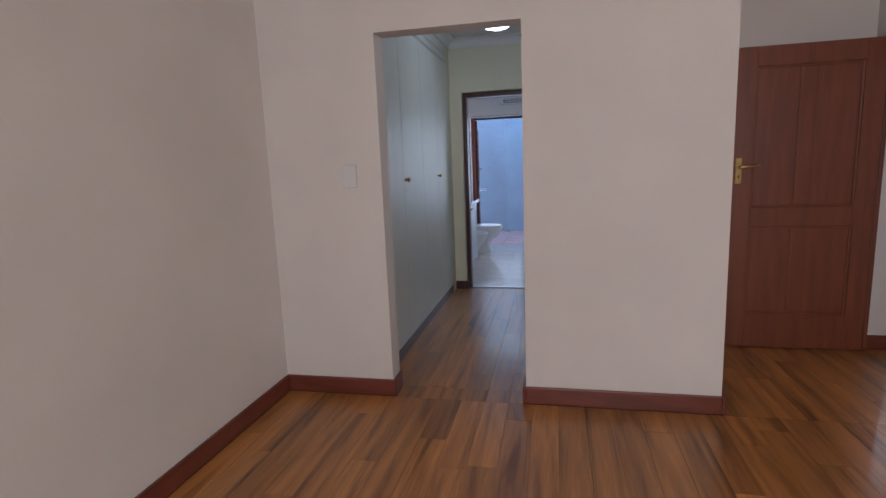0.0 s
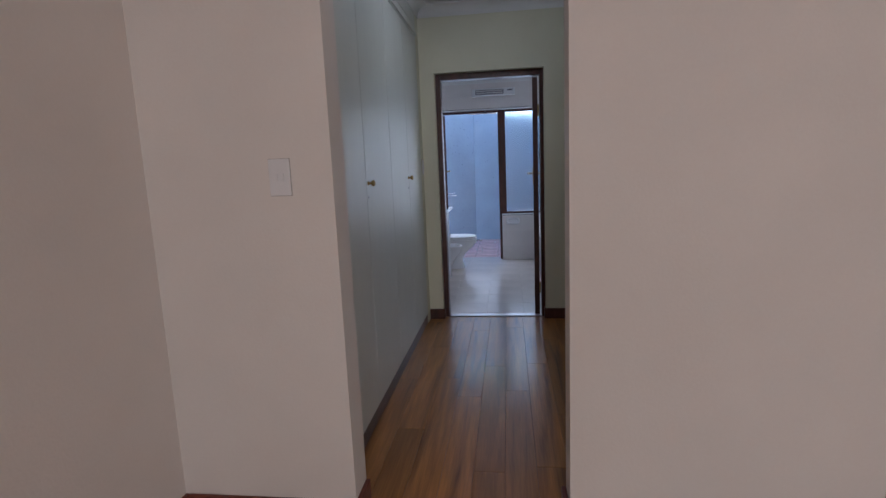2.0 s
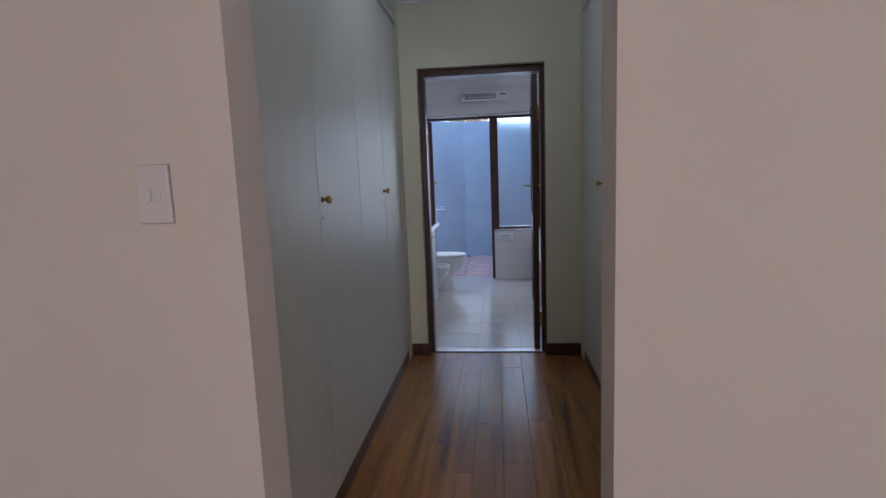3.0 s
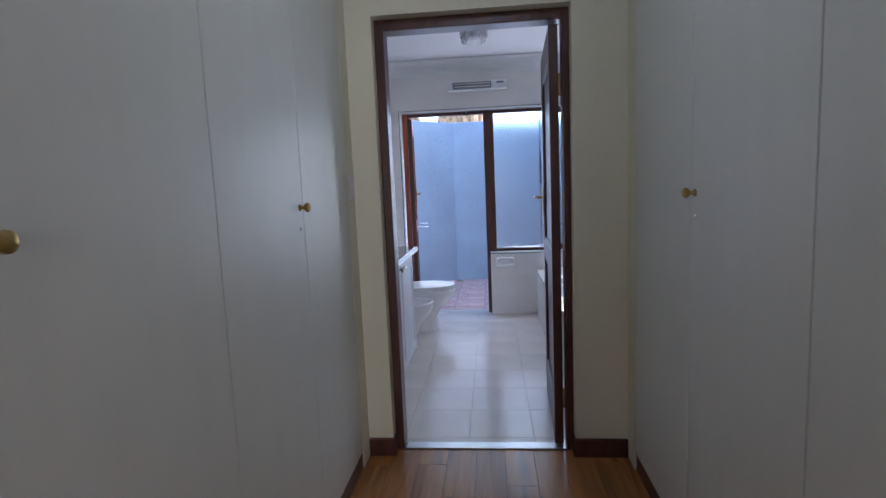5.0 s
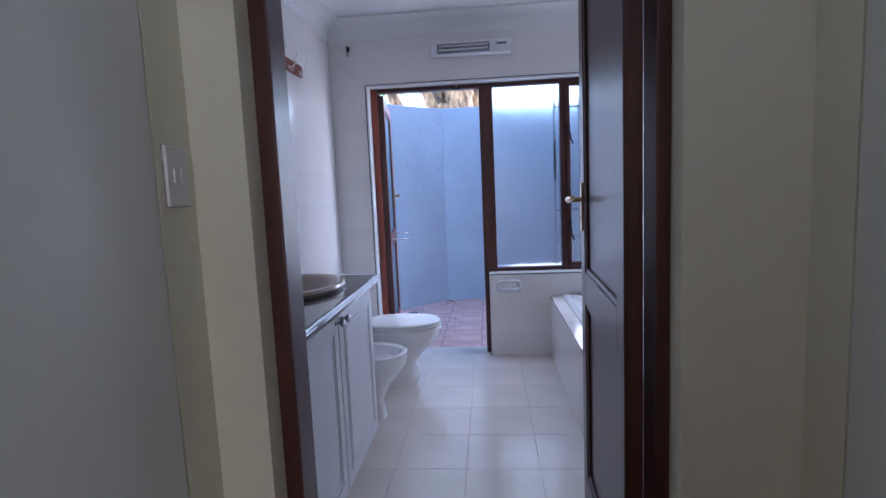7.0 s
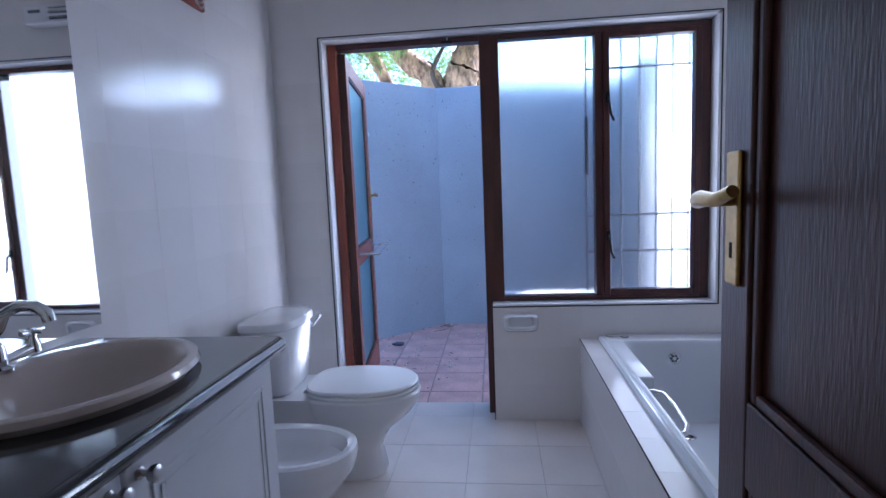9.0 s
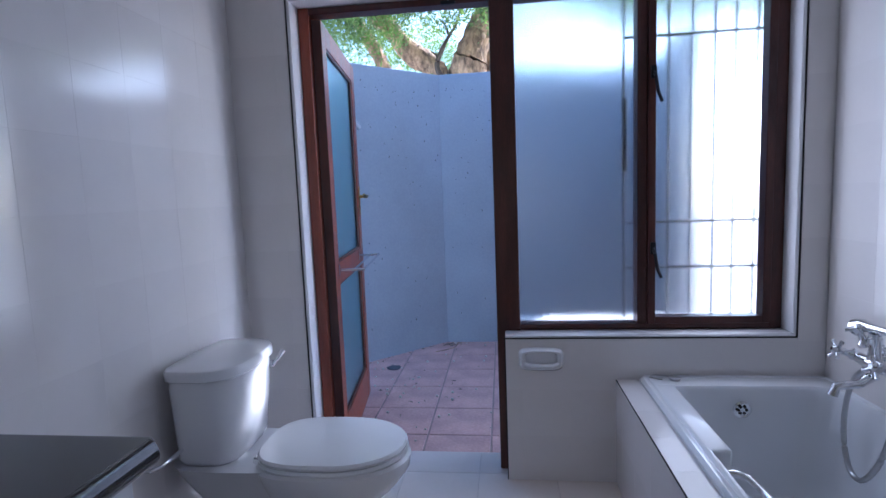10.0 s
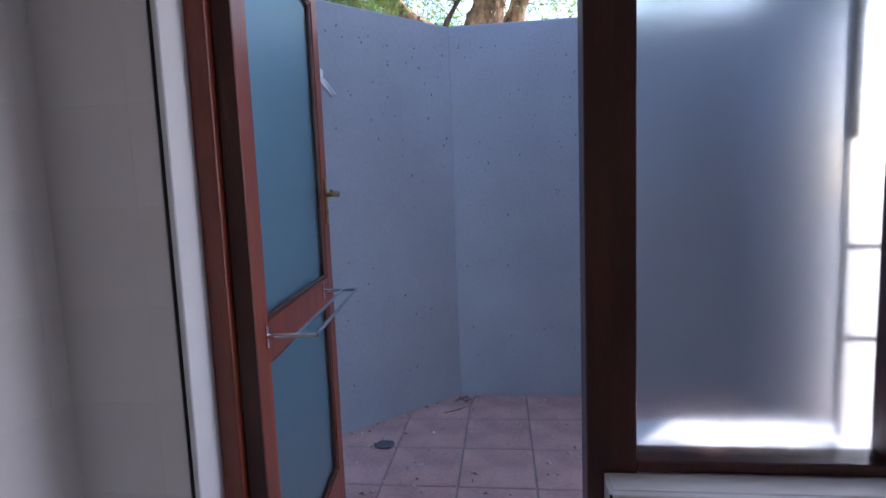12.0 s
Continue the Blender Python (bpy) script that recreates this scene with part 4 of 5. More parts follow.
part("chain", tube(bmesh.new(), [(0.055, 0.02, 0.006), (0.03, 0.05, 0.003), (-0.01, 0.06, 0.003), (-0.03, 0.03, 0.003), (0.01, 0.0, 0.003)], 0.0025, 6), M_STEEL, plug, "", True)

mx = thing("bath_mixer", "chrome wall bath mixer with cross handles and hand shower hose", "tap", (TX1 - 0.0105, 8.335, 0.645))
for y in (-0.075, 0.075):
    part("flange", lathe(bmesh.new(), [(0.043, 0.0), (0.042, 0.007), (0.034, 0.018), (0.020, 0.024), (0.014, 0.028), (0.014, 0.075)], pose(0, y, 0, 0, -90, 0), 26), M_CHROME, mx, "domed chrome wall flange", True)
bm = tube(bmesh.new(), [(-0.075, -0.100, 0), (-0.075, -0.06, 0), (-0.075, 0, 0), (-0.075, 0.06, 0), (-0.075, 0.100, 0)], 0.02, 18, taper=[0.015, 0.02, 0.025, 0.02, 0.015])
tube(bm, [(-0.075, 0, 0.0), (-0.075, 0, 0.05), (-0.075, 0, 0.085)], 0.017, 16, taper=[0.022, 0.017, 0.021])
part("body", bm, M_CHROME, mx, "", True)
bm = tube(bmesh.new(), [(-0.075, 0, -0.01), (-0.085, 0, -0.045), (-0.115, 0, -0.066), (-0.155, 0, -0.070), (-0.185, 0, -0.075), (-0.195, 0, -0.105)], 0.014, 16, taper=[0.020, 0.017, 0.015, 0.0145, 0.015, 0.017])
part("spout", bm, M_CHROME, mx, "", True)


def cross_handle(base, axis, name):
    """A turned stem along an axis with a four-armed cross and a round cap."""
    q = Matrix.Translation(Vector(base)) @ Vector((0, 0, 1)).rotation_difference(Vector(axis).normalized()).to_matrix().to_4x4()
    h = part(name, lathe(bmesh.new(), [(0.019, 0.0), (0.020, 0.012), (0.012, 0.022), (0.011, 0.045), (0.015, 0.052), (0.015, 0.066), (0.008, 0.074)], q, 16), M_CHROME, mx, "", True)
    bm = bmesh.new()
    for k in range(4):
        a = math.pi / 4 + k * math.pi / 2
        d = Vector((math.cos(a), math.sin(a), 0))
        tube(bm, [q @ (d * 0.010 + Vector((0, 0, 0.058))), q @ (d * 0.030 + Vector((0, 0, 0.060))), q @ (d * 0.038 + Vector((0, 0, 0.061)))], 0.006, 10, taper=[0.006, 0.0055, 0.008])
    part("cross", bm, M_CHROME, h, "", True)


cross_handle((-0.078, -0.082, 0.004), (-0.85, -0.15, 0.25), "handle")
cross_handle((-0.078, 0.082, 0.004), (-0.85, 0.15, 0.25), "handle")
cross_handle((-0.082, 0.030, 0.05), (-0.25, 0.15, 0.9), "diverter")
bm = tube(bmesh.new(), [(-0.075, 0, 0.08), (-0.075, 0, 0.10)], 0.018, 14)
for e in (-1, 1):
    tube(bm, [(-0.075, e * 0.004, 0.094), (-0.075, e * 0.020, 0.102), (-0.075, e * 0.024, 0.122)], 0.006, 10)
part("cradle", bm, M_CHROME, mx, "", True)
bm = tube(bmesh.new(), [(-0.075, 0.085, 0.098), (-0.076, 0.055, 0.112), (-0.076, 0.0, 0.116), (-0.076, -0.06, 0.120), (-0.076, -0.105, 0.120)], 0.014, 16, taper=[0.030, 0.022, 0.014, 0.013, 0.012])
part("hand_shower", bm, M_CHROME, mx, "", True)
# the hose leaves the handset, hangs in a loop over the bath and comes back up to the body
HOSE = [(-0.076, -0.103, 0.120), (-0.078, -0.124, 0.100), (-0.080, -0.124, -0.03), (-0.085, -0.105, -0.18), (-0.095, -0.075, -0.30), (-0.105, -0.02, -0.385), (-0.105, 0.04, -0.385), (-0.100, 0.085, -0.31), (-0.093, 0.10, -0.20), (-0.083, 0.085, -0.09), (-0.076, 0.04, -0.03)]
pts = []
for k in range(len(HOSE) - 1):
    p0, p1, p2, p3 = (Vector(HOSE[min(max(k + d, 0), len(HOSE) - 1)]) for d in (-1, 0, 1, 2))
    for u in (0.0, 0.125, 0.25, 0.375, 0.5, 0.625, 0.75, 0.875):
        pts.append(0.5 * (2 * p1 + (p2 - p0) * u + (2 * p0 - 5 * p1 + 4 * p2 - p3) * u * u + (3 * p1 - p0 - 3 * p2 + p3) * u ** 3))
pts.append(Vector(HOSE[-1]))
part("hose", tube(bmesh.new(), pts, 0.0085, 10, taper=[0.0085 + 0.0008 * (k % 2) for k in range(len(pts))]), M_STEEL, mx, "ribbed metal shower hose", True)

# small fittings of the bathroom
soap = thing("soap_dish", "white ceramic soap dish fixed to the low tiled wall", "soap dish", (-0.495, TY1 - 0.008, 0.541))
bm = bmesh.new()
loft(bm, [[Vector((p.x, -0.0005, p.y)) for p in oval(0, 0, 0, 0.092, 0.048, 32, 4.5)], [Vector((p.x, -0.016, p.y)) for p in oval(0, 0, 0, 0.092, 0.048, 32, 4.5)], [Vector((p.x, -0.03, p.y)) for p in oval(0, 0, 0, 0.082, 0.040, 32, 4.5)], [Vector((p.x, -0.026, p.y)) for p in oval(0, 0.004, 0, 0.068, 0.028, 32, 4.5)], [Vector((p.x, -0.012, p.y)) for p in oval(0, 0.004, 0, 0.062, 0.024, 32, 4.5)]])
part("dish", bm, M_CERAMIC, soap, "", True)
part("grip", tube(bmesh.new(), [(-0.066, -0.026, -0.016), (-0.04, -0.05, -0.02), (0.04, -0.05, -0.02), (0.066, -0.026, -0.016)], 0.009, 12), M_CERAMIC, soap, "", True)

ht = thing("bar_heater", "white wall-mounted bar heater with a dark reflector", "heater", (-0.72, TY1 - 0.0085, 2.27))
part("body", boxes((-0.285, 0.285, -0.075, 0.0, -0.046, 0.046), r=0.008, seg=3), M_SEAT, ht, "", True)
rf = part("reflector", boxes((-0.235, 0.135, -0.079, -0.0765, -0.032, 0.030), r=0.001, seg=1), M_HEATMETAL, ht, "dark metal reflector")
for z in (-0.012, 0.014):
    part("heating_bar", tube(bmesh.new(), [(-0.225, -0.088, z), (0.125, -0.088, z)], 0.006, 10), M_WHITEPLASTIC, rf, "pale heating bar", True)
for z in (-0.026, 0.001, 0.027):
    part("guard_wire", tube(bmesh.new(), [(-0.235, -0.094, z), (0.135, -0.094, z)], 0.002, 6), M_STEEL, rf, "", True)
part("rating_label", boxes((0.185, 0.255, -0.0765, -0.0755, 0.008, 0.024)), M_HEATMETAL, ht, "small dark printed strip")

hr = thing("hook_rack", "red-brown wooden board with metal coat hooks", "hook rack", (TX0 + 0.011, 7.75, 2.035))
part("board", boxes((0.0, 0.018, -0.31, 0.31, -0.036, 0.036), r=0.006, seg=3), M_REDWOOD, hr, "", True)
for y in (-0.25, -0.083, 0.083, 0.25):
    bm = tube(bmesh.new(), [(0.018, y, -0.012), (0.04, y, -0.02), (0.058, y, 0.005), (0.062, y, 0.04), (0.072, y, 0.058)], 0.004, 8)
    tube(bm, [(0.018, y, -0.018), (0.035, y, -0.04), (0.05, y, -0.03)], 0.0035, 8)
    lathe(bm, [(0.011, 0.0), (0.010, 0.004), (0.004, 0.006)], pose(0.018, y, -0.014, 0, 90, 0), 12)
    part("hook", bm, M_STEEL, hr, "bent metal coat hook", True)
hk2 = thing("wall_hook", "small dark metal hook under the cornice", "hook", (-1.617, TY1 - 0.0085, 2.33))
part("bracket", boxes((-0.012, 0.012, -0.012, 0.0, -0.02, 0.02), r=0.003), M_BLACK, hk2)
part("hook", tube(bmesh.new(), [(0, -0.008, 0.0), (0.002, -0.04, -0.01), (0.002, -0.045, -0.045), (0, -0.025, -0.05)], 0.004, 8), M_BLACK, hk2, "", True)

cl = thing("crystal_ceiling_lamp", "round ceiling lamp hung with clear glass prisms, unlit", "ceiling lamp", (-0.716, 7.65, TZ))
part("base", lathe(bmesh.new(), [(0.10, -0.001), (0.105, -0.006), (0.105, -0.026), (0.10, -0.03)], None, 36), M_CHROME, cl, "chrome ceiling plate", True)
part("core", lathe(bmesh.new(), [(0.05, -0.031), (0.055, -0.05), (0.05, -0.10), (0.02, -0.115)], None, 24), M_SEAT, cl, "white inner lamp cover", True)
bm = boxes((-0.009, 0.009, -0.006, 0.006, -0.062, 0.0), r=0.003, seg=1)
prism = part("prism", bm, M_LAMPGLASS, cl)
prism.matrix_basis = pose(0.098, 0, -0.032)
for ring, (r, n, z) in enumerate(((0.098, 22, -0.032), (0.088, 20, -0.066))):
    for k in range(n):
        if ring == 0 and k == 0:
            continue
        q = new("prism", prism.data)
        q.parent = cl
        a = 2 * math.pi * k / n
        q.matrix_basis = pose(r * math.cos(a), r * math.sin(a), z, 0, 0, math.degrees(a) + 90)

# ---- yard ----
YZ = -0.012
structure("ground", boxes((-160, 160, 9.05, 260, -0.5, -0.10), (-160, -2.4, -60, 9.05, -0.5, -0.10), (5.2, 160, -60, 9.05, -0.5, -0.10), (-2.4, 5.2, -60, -3.6, -0.5, -0.10)), M_PAVE, "pale dry paved ground beyond the yard wall", "ground")
structure("yard_floor_bed", boxes((-3.0, 0.95, OY + 0.003, 10.95, -0.2, YZ - 0.004)), M_TGROUT, "yard floor of terracotta tiles with dusty joints", "floor")
A, B = Vector((-2.95, 9.05, 0)), Vector((-1.133, 10.855, 0))
ang = math.degrees(math.atan2(B.y - A.y, B.x - A.x))
L = (B - A).length
m = pose(A.x, A.y, 0, 0, 0, ang)
bm = bmesh.new()
box(bm, 0, L + 0.06, 0, 0.15, -0.2, 2.20, m)
yw = structure("wall_yard_angled", bevelled(bm, 0.012, 2), M_COURT, "grey painted plaster yard wall, angled, with chips", "wall")
structure("wall_yard_return", boxes((0.50, 0.65, 10.10, 10.853, -0.2, 2.20), r=0.012), M_COURT, "grey painted plaster end of the yard wall beside the way out", "wall")
structure("wall_yard_back", boxes((-1.133, 0.65, 10.855, 11.005, -0.2, 2.20), r=0.012), M_COURT, "grey painted plaster yard wall with chips and a rounded top", "wall")
structure("wall_yard_left", boxes((-3.1, -2.95, OY, 9.16, -0.2, 2.20)), M_COURT, "grey painted plaster yard wall", "wall")


def chips(name, origin, ax, nrm, length, n, seed):
    rnd = random.Random(seed)
    bm = bmesh.new()
    for k in range(n):
        u, z = rnd.uniform(0.05, length), 2.1 - 1.9 * rnd.random() ** 1.5
        w, h = rnd.uniform(0.0015, 0.005), rnd.uniform(0.002, 0.011)
        tilt = rnd.uniform(-0.8, 0.8)
        ring = []
        for j in range(6):
            a = j * math.pi / 3
            rr = rnd.uniform(0.6, 1.2)
            du, dz = rr * w * math.cos(a), rr * h * math.sin(a)
            du, dz = du * math.cos(tilt) - dz * math.sin(tilt), du * math.sin(tilt) + dz * math.cos(tilt)
            ring.append(origin + ax * (u + du) + Vector((0, 0, z + dz)) + nrm * 0.0016)
        loft(bm, [[p - nrm * 0.004 for p in ring], ring])
    return tagged(part(name, bm, M_CHIP), "small dark chips and scratches in the grey plaster", "plaster chips", kind="stuff")


ax = (B - A).normalized()
chips("plaster_chips", A, ax, Vector((ax.y, -ax.x, 0)), L, 190, 3)
chips("plaster_chips", B, Vector((1, 0, 0)), Vector((0, -1, 0)), 1.6, 150, 5)

fx = thing("outdoor_tap", "small white fitting with a grey spout on the yard wall", "wall fitting", (-1.742, 10.243, 1.81), ang)
part("box", boxes((-0.04, 0.04, -0.055, -0.001, -0.012, 0.045), r=0.012, seg=2), M_SEAT, fx)
part("spout", tube(bmesh.new(), [(0.03, -0.05, -0.01), (0.06, -0.07, -0.06), (0.075, -0.075, -0.085)], 0.018, 12), M_STEEL, fx, "", True)

rnd = random.Random(11)
bm = bmesh.new()
for k in range(150):
    x, y = rnd.uniform(-1.7, 0.6), rnd.uniform(9.05, 10.8)
    if y > 10.80 + min(0, (x + 1.14)) * 0.99:
        continue
    s = rnd.uniform(0.004, 0.010)
    loft(bm, [oval(x, y, YZ, s, s * 0.8, 6), oval(x, y, YZ + s, s * 1.1, s, 6), oval(x, y, YZ + 1.6 * s, s * 0.5, s * 0.4, 6)])
tagged(part("fallen_blossoms", bm, M_PETAL), "small dry blossoms scattered over the terracotta tiles", "blossoms", kind="stuff")
bm = bmesh.new()
for k in range(110):
    x, y = rnd.uniform(-1.7, 0.6), rnd.uniform(9.05, 10.8)
    if k < 35:
        u = rnd.random() ** 2
        x, y = -1.12 - 0.06 * u + rnd.uniform(-0.02, 0.12), 10.80 - 0.05 * u + rnd.uniform(-0.06, 0.02)
    elif k < 55:
        u = rnd.uniform(0.55, 0.98)
        q = A.lerp(B, u) + Vector((ax.y, -ax.x, 0)) * rnd.uniform(0.01, 0.04)
        x, y = q.x, q.y
    if y > 10.82 + min(0, (x + 1.14)) * 0.99:
        continue
    a, s = rnd.uniform(0, 6.28), rnd.uniform(0.008, 0.022)
    c, d = Vector((math.cos(a), math.sin(a), 0)) * s, Vector((-math.sin(a), math.cos(a), 0)) * s * 0.35
    p = Vector((x, y, YZ + 0.001))
    up = Vector((0, 0, rnd.uniform(0.003, 0.01)))
    v = [bm.verts.new(q) for q in (p - c, p + d + up, p + c, p - d + up, p + up * 0.2 - d * 0.2)]
    for f in ((0, 3, 1), (1, 3, 2), (0, 1, 4), (1, 2, 4), (2, 3, 4), (3, 0, 4)):
        bm.faces.new([v[i] for i in f])
tagged(part("dry_leaves", bm, M_DRYLEAF), "dry leaf litter on the yard floor", "dry leaves", kind="stuff")
dl = thing("dead_leaf", "curled dark dead leaf on the terracotta tiles", "leaf", (-1.46, 10.16, YZ))
bm = loft(bmesh.new(), [oval(0, 0, 0.001, 0.045, 0.025, 10), oval(0.004, 0, 0.014, 0.055, 0.034, 10), oval(0.0, 0.004, 0.02, 0.03, 0.015, 10)])
for v in bm.verts:
    v.co += Vector((0, 0, 0.012 * noise.noise(v.co * 40)))
    v.co.z = max(0.0005, v.co.z)
part("blade", bm, M_CHIP, dl, "", True)
tw = thing("twig", "thin curved dry twig by the yard wall", "twig", (-1.10, 10.70, YZ))
part("stem", tube(bmesh.new(), [(0.06, 0.06, 0.004), (0.05, -0.02, 0.006), (-0.02, -0.09, 0.004), (-0.10, -0.14, 0.004)], 0.003, 6), M_BARK, tw, "", True)


# ---- tree behind the yard wall ----
def limb(bm, pts, radii, seed):
    """A gnarled, ridged round limb through the points, its thickness eased from radius to radius."""
    pts = [Vector(p) for p in pts]
    fine, rad = [], []
    n = 12
    last = len(pts) - 1
    for k in range(last):
        p0, p1, p2, p3 = (pts[min(max(k + d, 0), last)] for d in (-1, 0, 1, 2))
        for q in range(n):
            u = q / n
            fine.append(0.5 * (2 * p1 + (p2 - p0) * u + (2 * p0 - 5 * p1 + 4 * p2 - p3) * u * u + (3 * p1 - p0 - 3 * p2 + p3) * u ** 3))
            rad.append(radii[k] + (radii[k + 1] - radii[k]) * u)
    fine.append(pts[-1])
    rad.append(radii[-1])
    tube(bm, fine, radii[0], 22, taper=rad)
    shift = Vector((seed * 3.7, seed * 1.9, 0))
    r = max(radii)
    for v in bm.verts:
        c = v.co + shift
        v.co += r * (0.22 * noise.noise_vector(c * 3.0) + 0.16 * noise.noise_vector(Vector((c.x * 16, c.y * 16, c.z * 5))) + 0.10 * noise.noise_vector(Vector((c.x * 34, c.y * 34, c.z * 14))))


TB = Vector((-1.30, 14.2, -0.1))
tree = thing("acacia_tree", "large acacia tree with rough brown bark and feathery green leaves", "tree", tuple(TB))
bm = bmesh.new()
limb(bm, [(0, 0, 0), (0.02, 0.02, 1.2), (0.02, 0.03, 2.3), (0.02, 0.05, 2.85)], [0.48, 0.40, 0.38, 0.30], 1)
trunk = part("trunk", bm, M_BARK, tree, "", True)
stems = [
    ([(0.16, 0, 2.4), (0.22, 0, 3.1), (0.35, 0, 3.49), (0.50, 0.02, 3.92), (0.85, 0.1, 5.2), (1.3, 0.2, 6.4)], [0.27, 0.24, 0.19, 0.14, 0.11, 0.07]),
    ([(0.0, -0.05, 2.5), (-0.29, -0.05, 3.12), (-0.57, -0.1, 3.36), (-0.85, -0.1, 3.65), (-1.3, -0.2, 4.3), (-2.1, -0.4, 5.6)], [0.20, 0.16, 0.15, 0.135, 0.11, 0.06]),
    ([(-0.45, 0.4, 2.0), (-1.05, 0.2, 3.26), (-1.20, 0.15, 3.60), (-1.48, 0.1, 4.03), (-2.0, 0.1, 5.0)], [0.13, 0.10, 0.085, 0.075, 0.05]),
    ([(-0.05, -0.15, 2.8), (-0.20, -0.2, 3.11), (-0.12, -0.2, 3.33), (-0.02, -0.2, 3.51), (0.10, -0.2, 3.72), (0.3, -0.2, 4.4)], [0.05, 0.036, 0.030, 0.026, 0.02, 0.012]),
    ([(0.30, 0.35, 2.6), (0.52, 0.4, 3.15), (0.70, 0.45, 3.6), (1.05, 0.5, 4.3), (1.9, 0.3, 5.0)], [0.18, 0.15, 0.12, 0.10, 0.06]),
]
for i, (pts_, radii) in enumerate(stems):
    bm = bmesh.new()
    limb(bm, pts_, radii, 20 + i)
    lb = part("limb", bm, M_DARKBARK if i == 3 else M_BARK, tree, "", True)
    rr = random.Random(50 + i)
    for k in range(5):
        p = Vector(pts_[-2]).lerp(Vector(pts_[-1]), rr.random())
        q = p + Vector((rr.uniform(-0.9, 0.9), rr.uniform(-0.8, 0.8), rr.uniform(0.1, 0.7)))
        part("twig", tube(bmesh.new(), [p, (p + q) / 2 + Vector((0, 0, 0.1)), q], 0.03, 7, taper=[0.035, 0.022, 0.01]), M_BARK, lb, "", True)
for a, b in (((-0.02, -0.2, 3.51), (-0.11, -0.22, 3.72)), ((-0.17, -0.2, 3.20), (-0.27, -0.22, 3.31))):
    part("twig", tube(bmesh.new(), [a, Vector(a).lerp(Vector(b), 0.5) + Vector((0.01, 0, 0.02)), b], 0.02, 8, taper=[0.022, 0.017, 0.010]), M_DARKBARK, tree, "", True)


def crown(n_clumps, leaves, seed, place, size, leaf=1.0, gap=None):
    """A joined cloud of narrow leaflets in sprays along drooping stalks."""
    rnd = np.random.RandomState(seed)
    verts, faces = [], []
    for c in range(n_clumps):
        centre = np.array(place(rnd))
        droop = np.array([rnd.uniform(-1, 1), rnd.uniform(-1, 1), rnd.uniform(-0.9, 0.1)])
        droop /= np.linalg.norm(droop)
        for k in range(leaves):
            u = rnd.uniform(-1, 1)
            p = centre + droop * u * size + rnd.normal(0, size * 0.28, 3)
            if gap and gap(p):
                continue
            a = droop * 0.7 + rnd.normal(0, 0.6, 3)
            a /= np.linalg.norm(a)
            b = np.cross(a, rnd.normal(0, 1, 3))
            b /= np.linalg.norm(b)
            l, w = leaf * rnd.uniform(0.035, 0.075), leaf * rnd.uniform(0.008, 0.016)
            i = len(verts)
            verts += [p - a * l, p + b * w, p + a * l, p - b * w]
            faces += [(i, i + 1, i + 2, i + 3)]
    me = bpy.data.meshes.new("crown")
    me.from_pydata([tuple(v) for v in verts], [], faces)
    me.materials.append(M_LEAF)
    ob = new("crown", me)
    return ob


def crown_place(rnd):
    while True:
        p = rnd.uniform(-1, 1, 3)
        q = np.array([p[0] * 4.8 + 0.45, p[1] * 3.3 - 0.2, p[2] * 2.2 + 5.4])
        low = 3.35 + 0.35 * math.sin(q[0] * 1.7 + 1.0) + 0.2 * math.sin(q[1] * 2.3)
        if p @ p < 1 and q[2] > low:
            return q


def shade_place(rnd):
    while True:
        p = rnd.uniform(-1, 1, 3)
        if p @ p < 1:
            return np.array([p[0] * 2.9 + 3.45, p[1] * 1.7 - 2.0, p[2] * 2.0 + 4.9])


def front_place(rnd):
    while True:
        p = rnd.uniform(-1, 1, 3)
        q = np.array([p[0] * 2.4 - 1.35, p[1] * 0.9 - 1.1, p[2] * 1.0 + 4.05])
        low = 3.20 + 0.36 * max(0, math.sin(q[0] * 2.1 + 2.2)) + 0.25 * max(0, q[0])
        if p @ p < 1 and q[2] > low:
            return q


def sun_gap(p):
    """True in the two gaps cut from the crown so that the sun reaches the sill and the cistern."""
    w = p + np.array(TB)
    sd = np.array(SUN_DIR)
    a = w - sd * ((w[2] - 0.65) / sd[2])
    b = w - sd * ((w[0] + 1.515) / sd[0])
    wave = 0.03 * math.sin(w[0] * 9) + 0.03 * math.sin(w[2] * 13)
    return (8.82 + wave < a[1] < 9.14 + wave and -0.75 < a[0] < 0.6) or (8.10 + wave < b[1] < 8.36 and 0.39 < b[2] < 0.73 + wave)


cr3 = crown(190, 330, 17, front_place, 0.3, 0.62)
cr3.parent = tree
cr3["label"] = "drooping feathery green sprays"
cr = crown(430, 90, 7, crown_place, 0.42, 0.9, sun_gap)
# added crown mass out of view, keeps the sun off door and window
shade_crown = crown(520, 110, 8, shade_place, 0.42, 2.0, sun_gap)
shade_crown.parent = tree
shade_crown["label"] = "feathery green crown with gaps cut for the sun"
cr.parent = tree
cr["label"] = "feathery green crown with gaps cut for the sun"
shrub = thing("garden_shrub", "loose green shrub behind the yard wall", "shrub", (-3.2, 17.5, -0.1))
part("stems", tube(bmesh.new(), [(0, 0, 0), (0.1, 0.1, 1.6), (0.0, 0.2, 3.6)], 0.05, 8, taper=[0.07, 0.05, 0.02]), M_BARK, shrub, "", True)
cs = crown(150, 150, 9, lambda r: np.array([r.normal(0.6, 2.0), r.normal(0, 0.6), 3.3 + abs(r.normal(0, 0.8))]), 0.35, 0.8)
cs.parent = shrub
cs.name = "foliage"

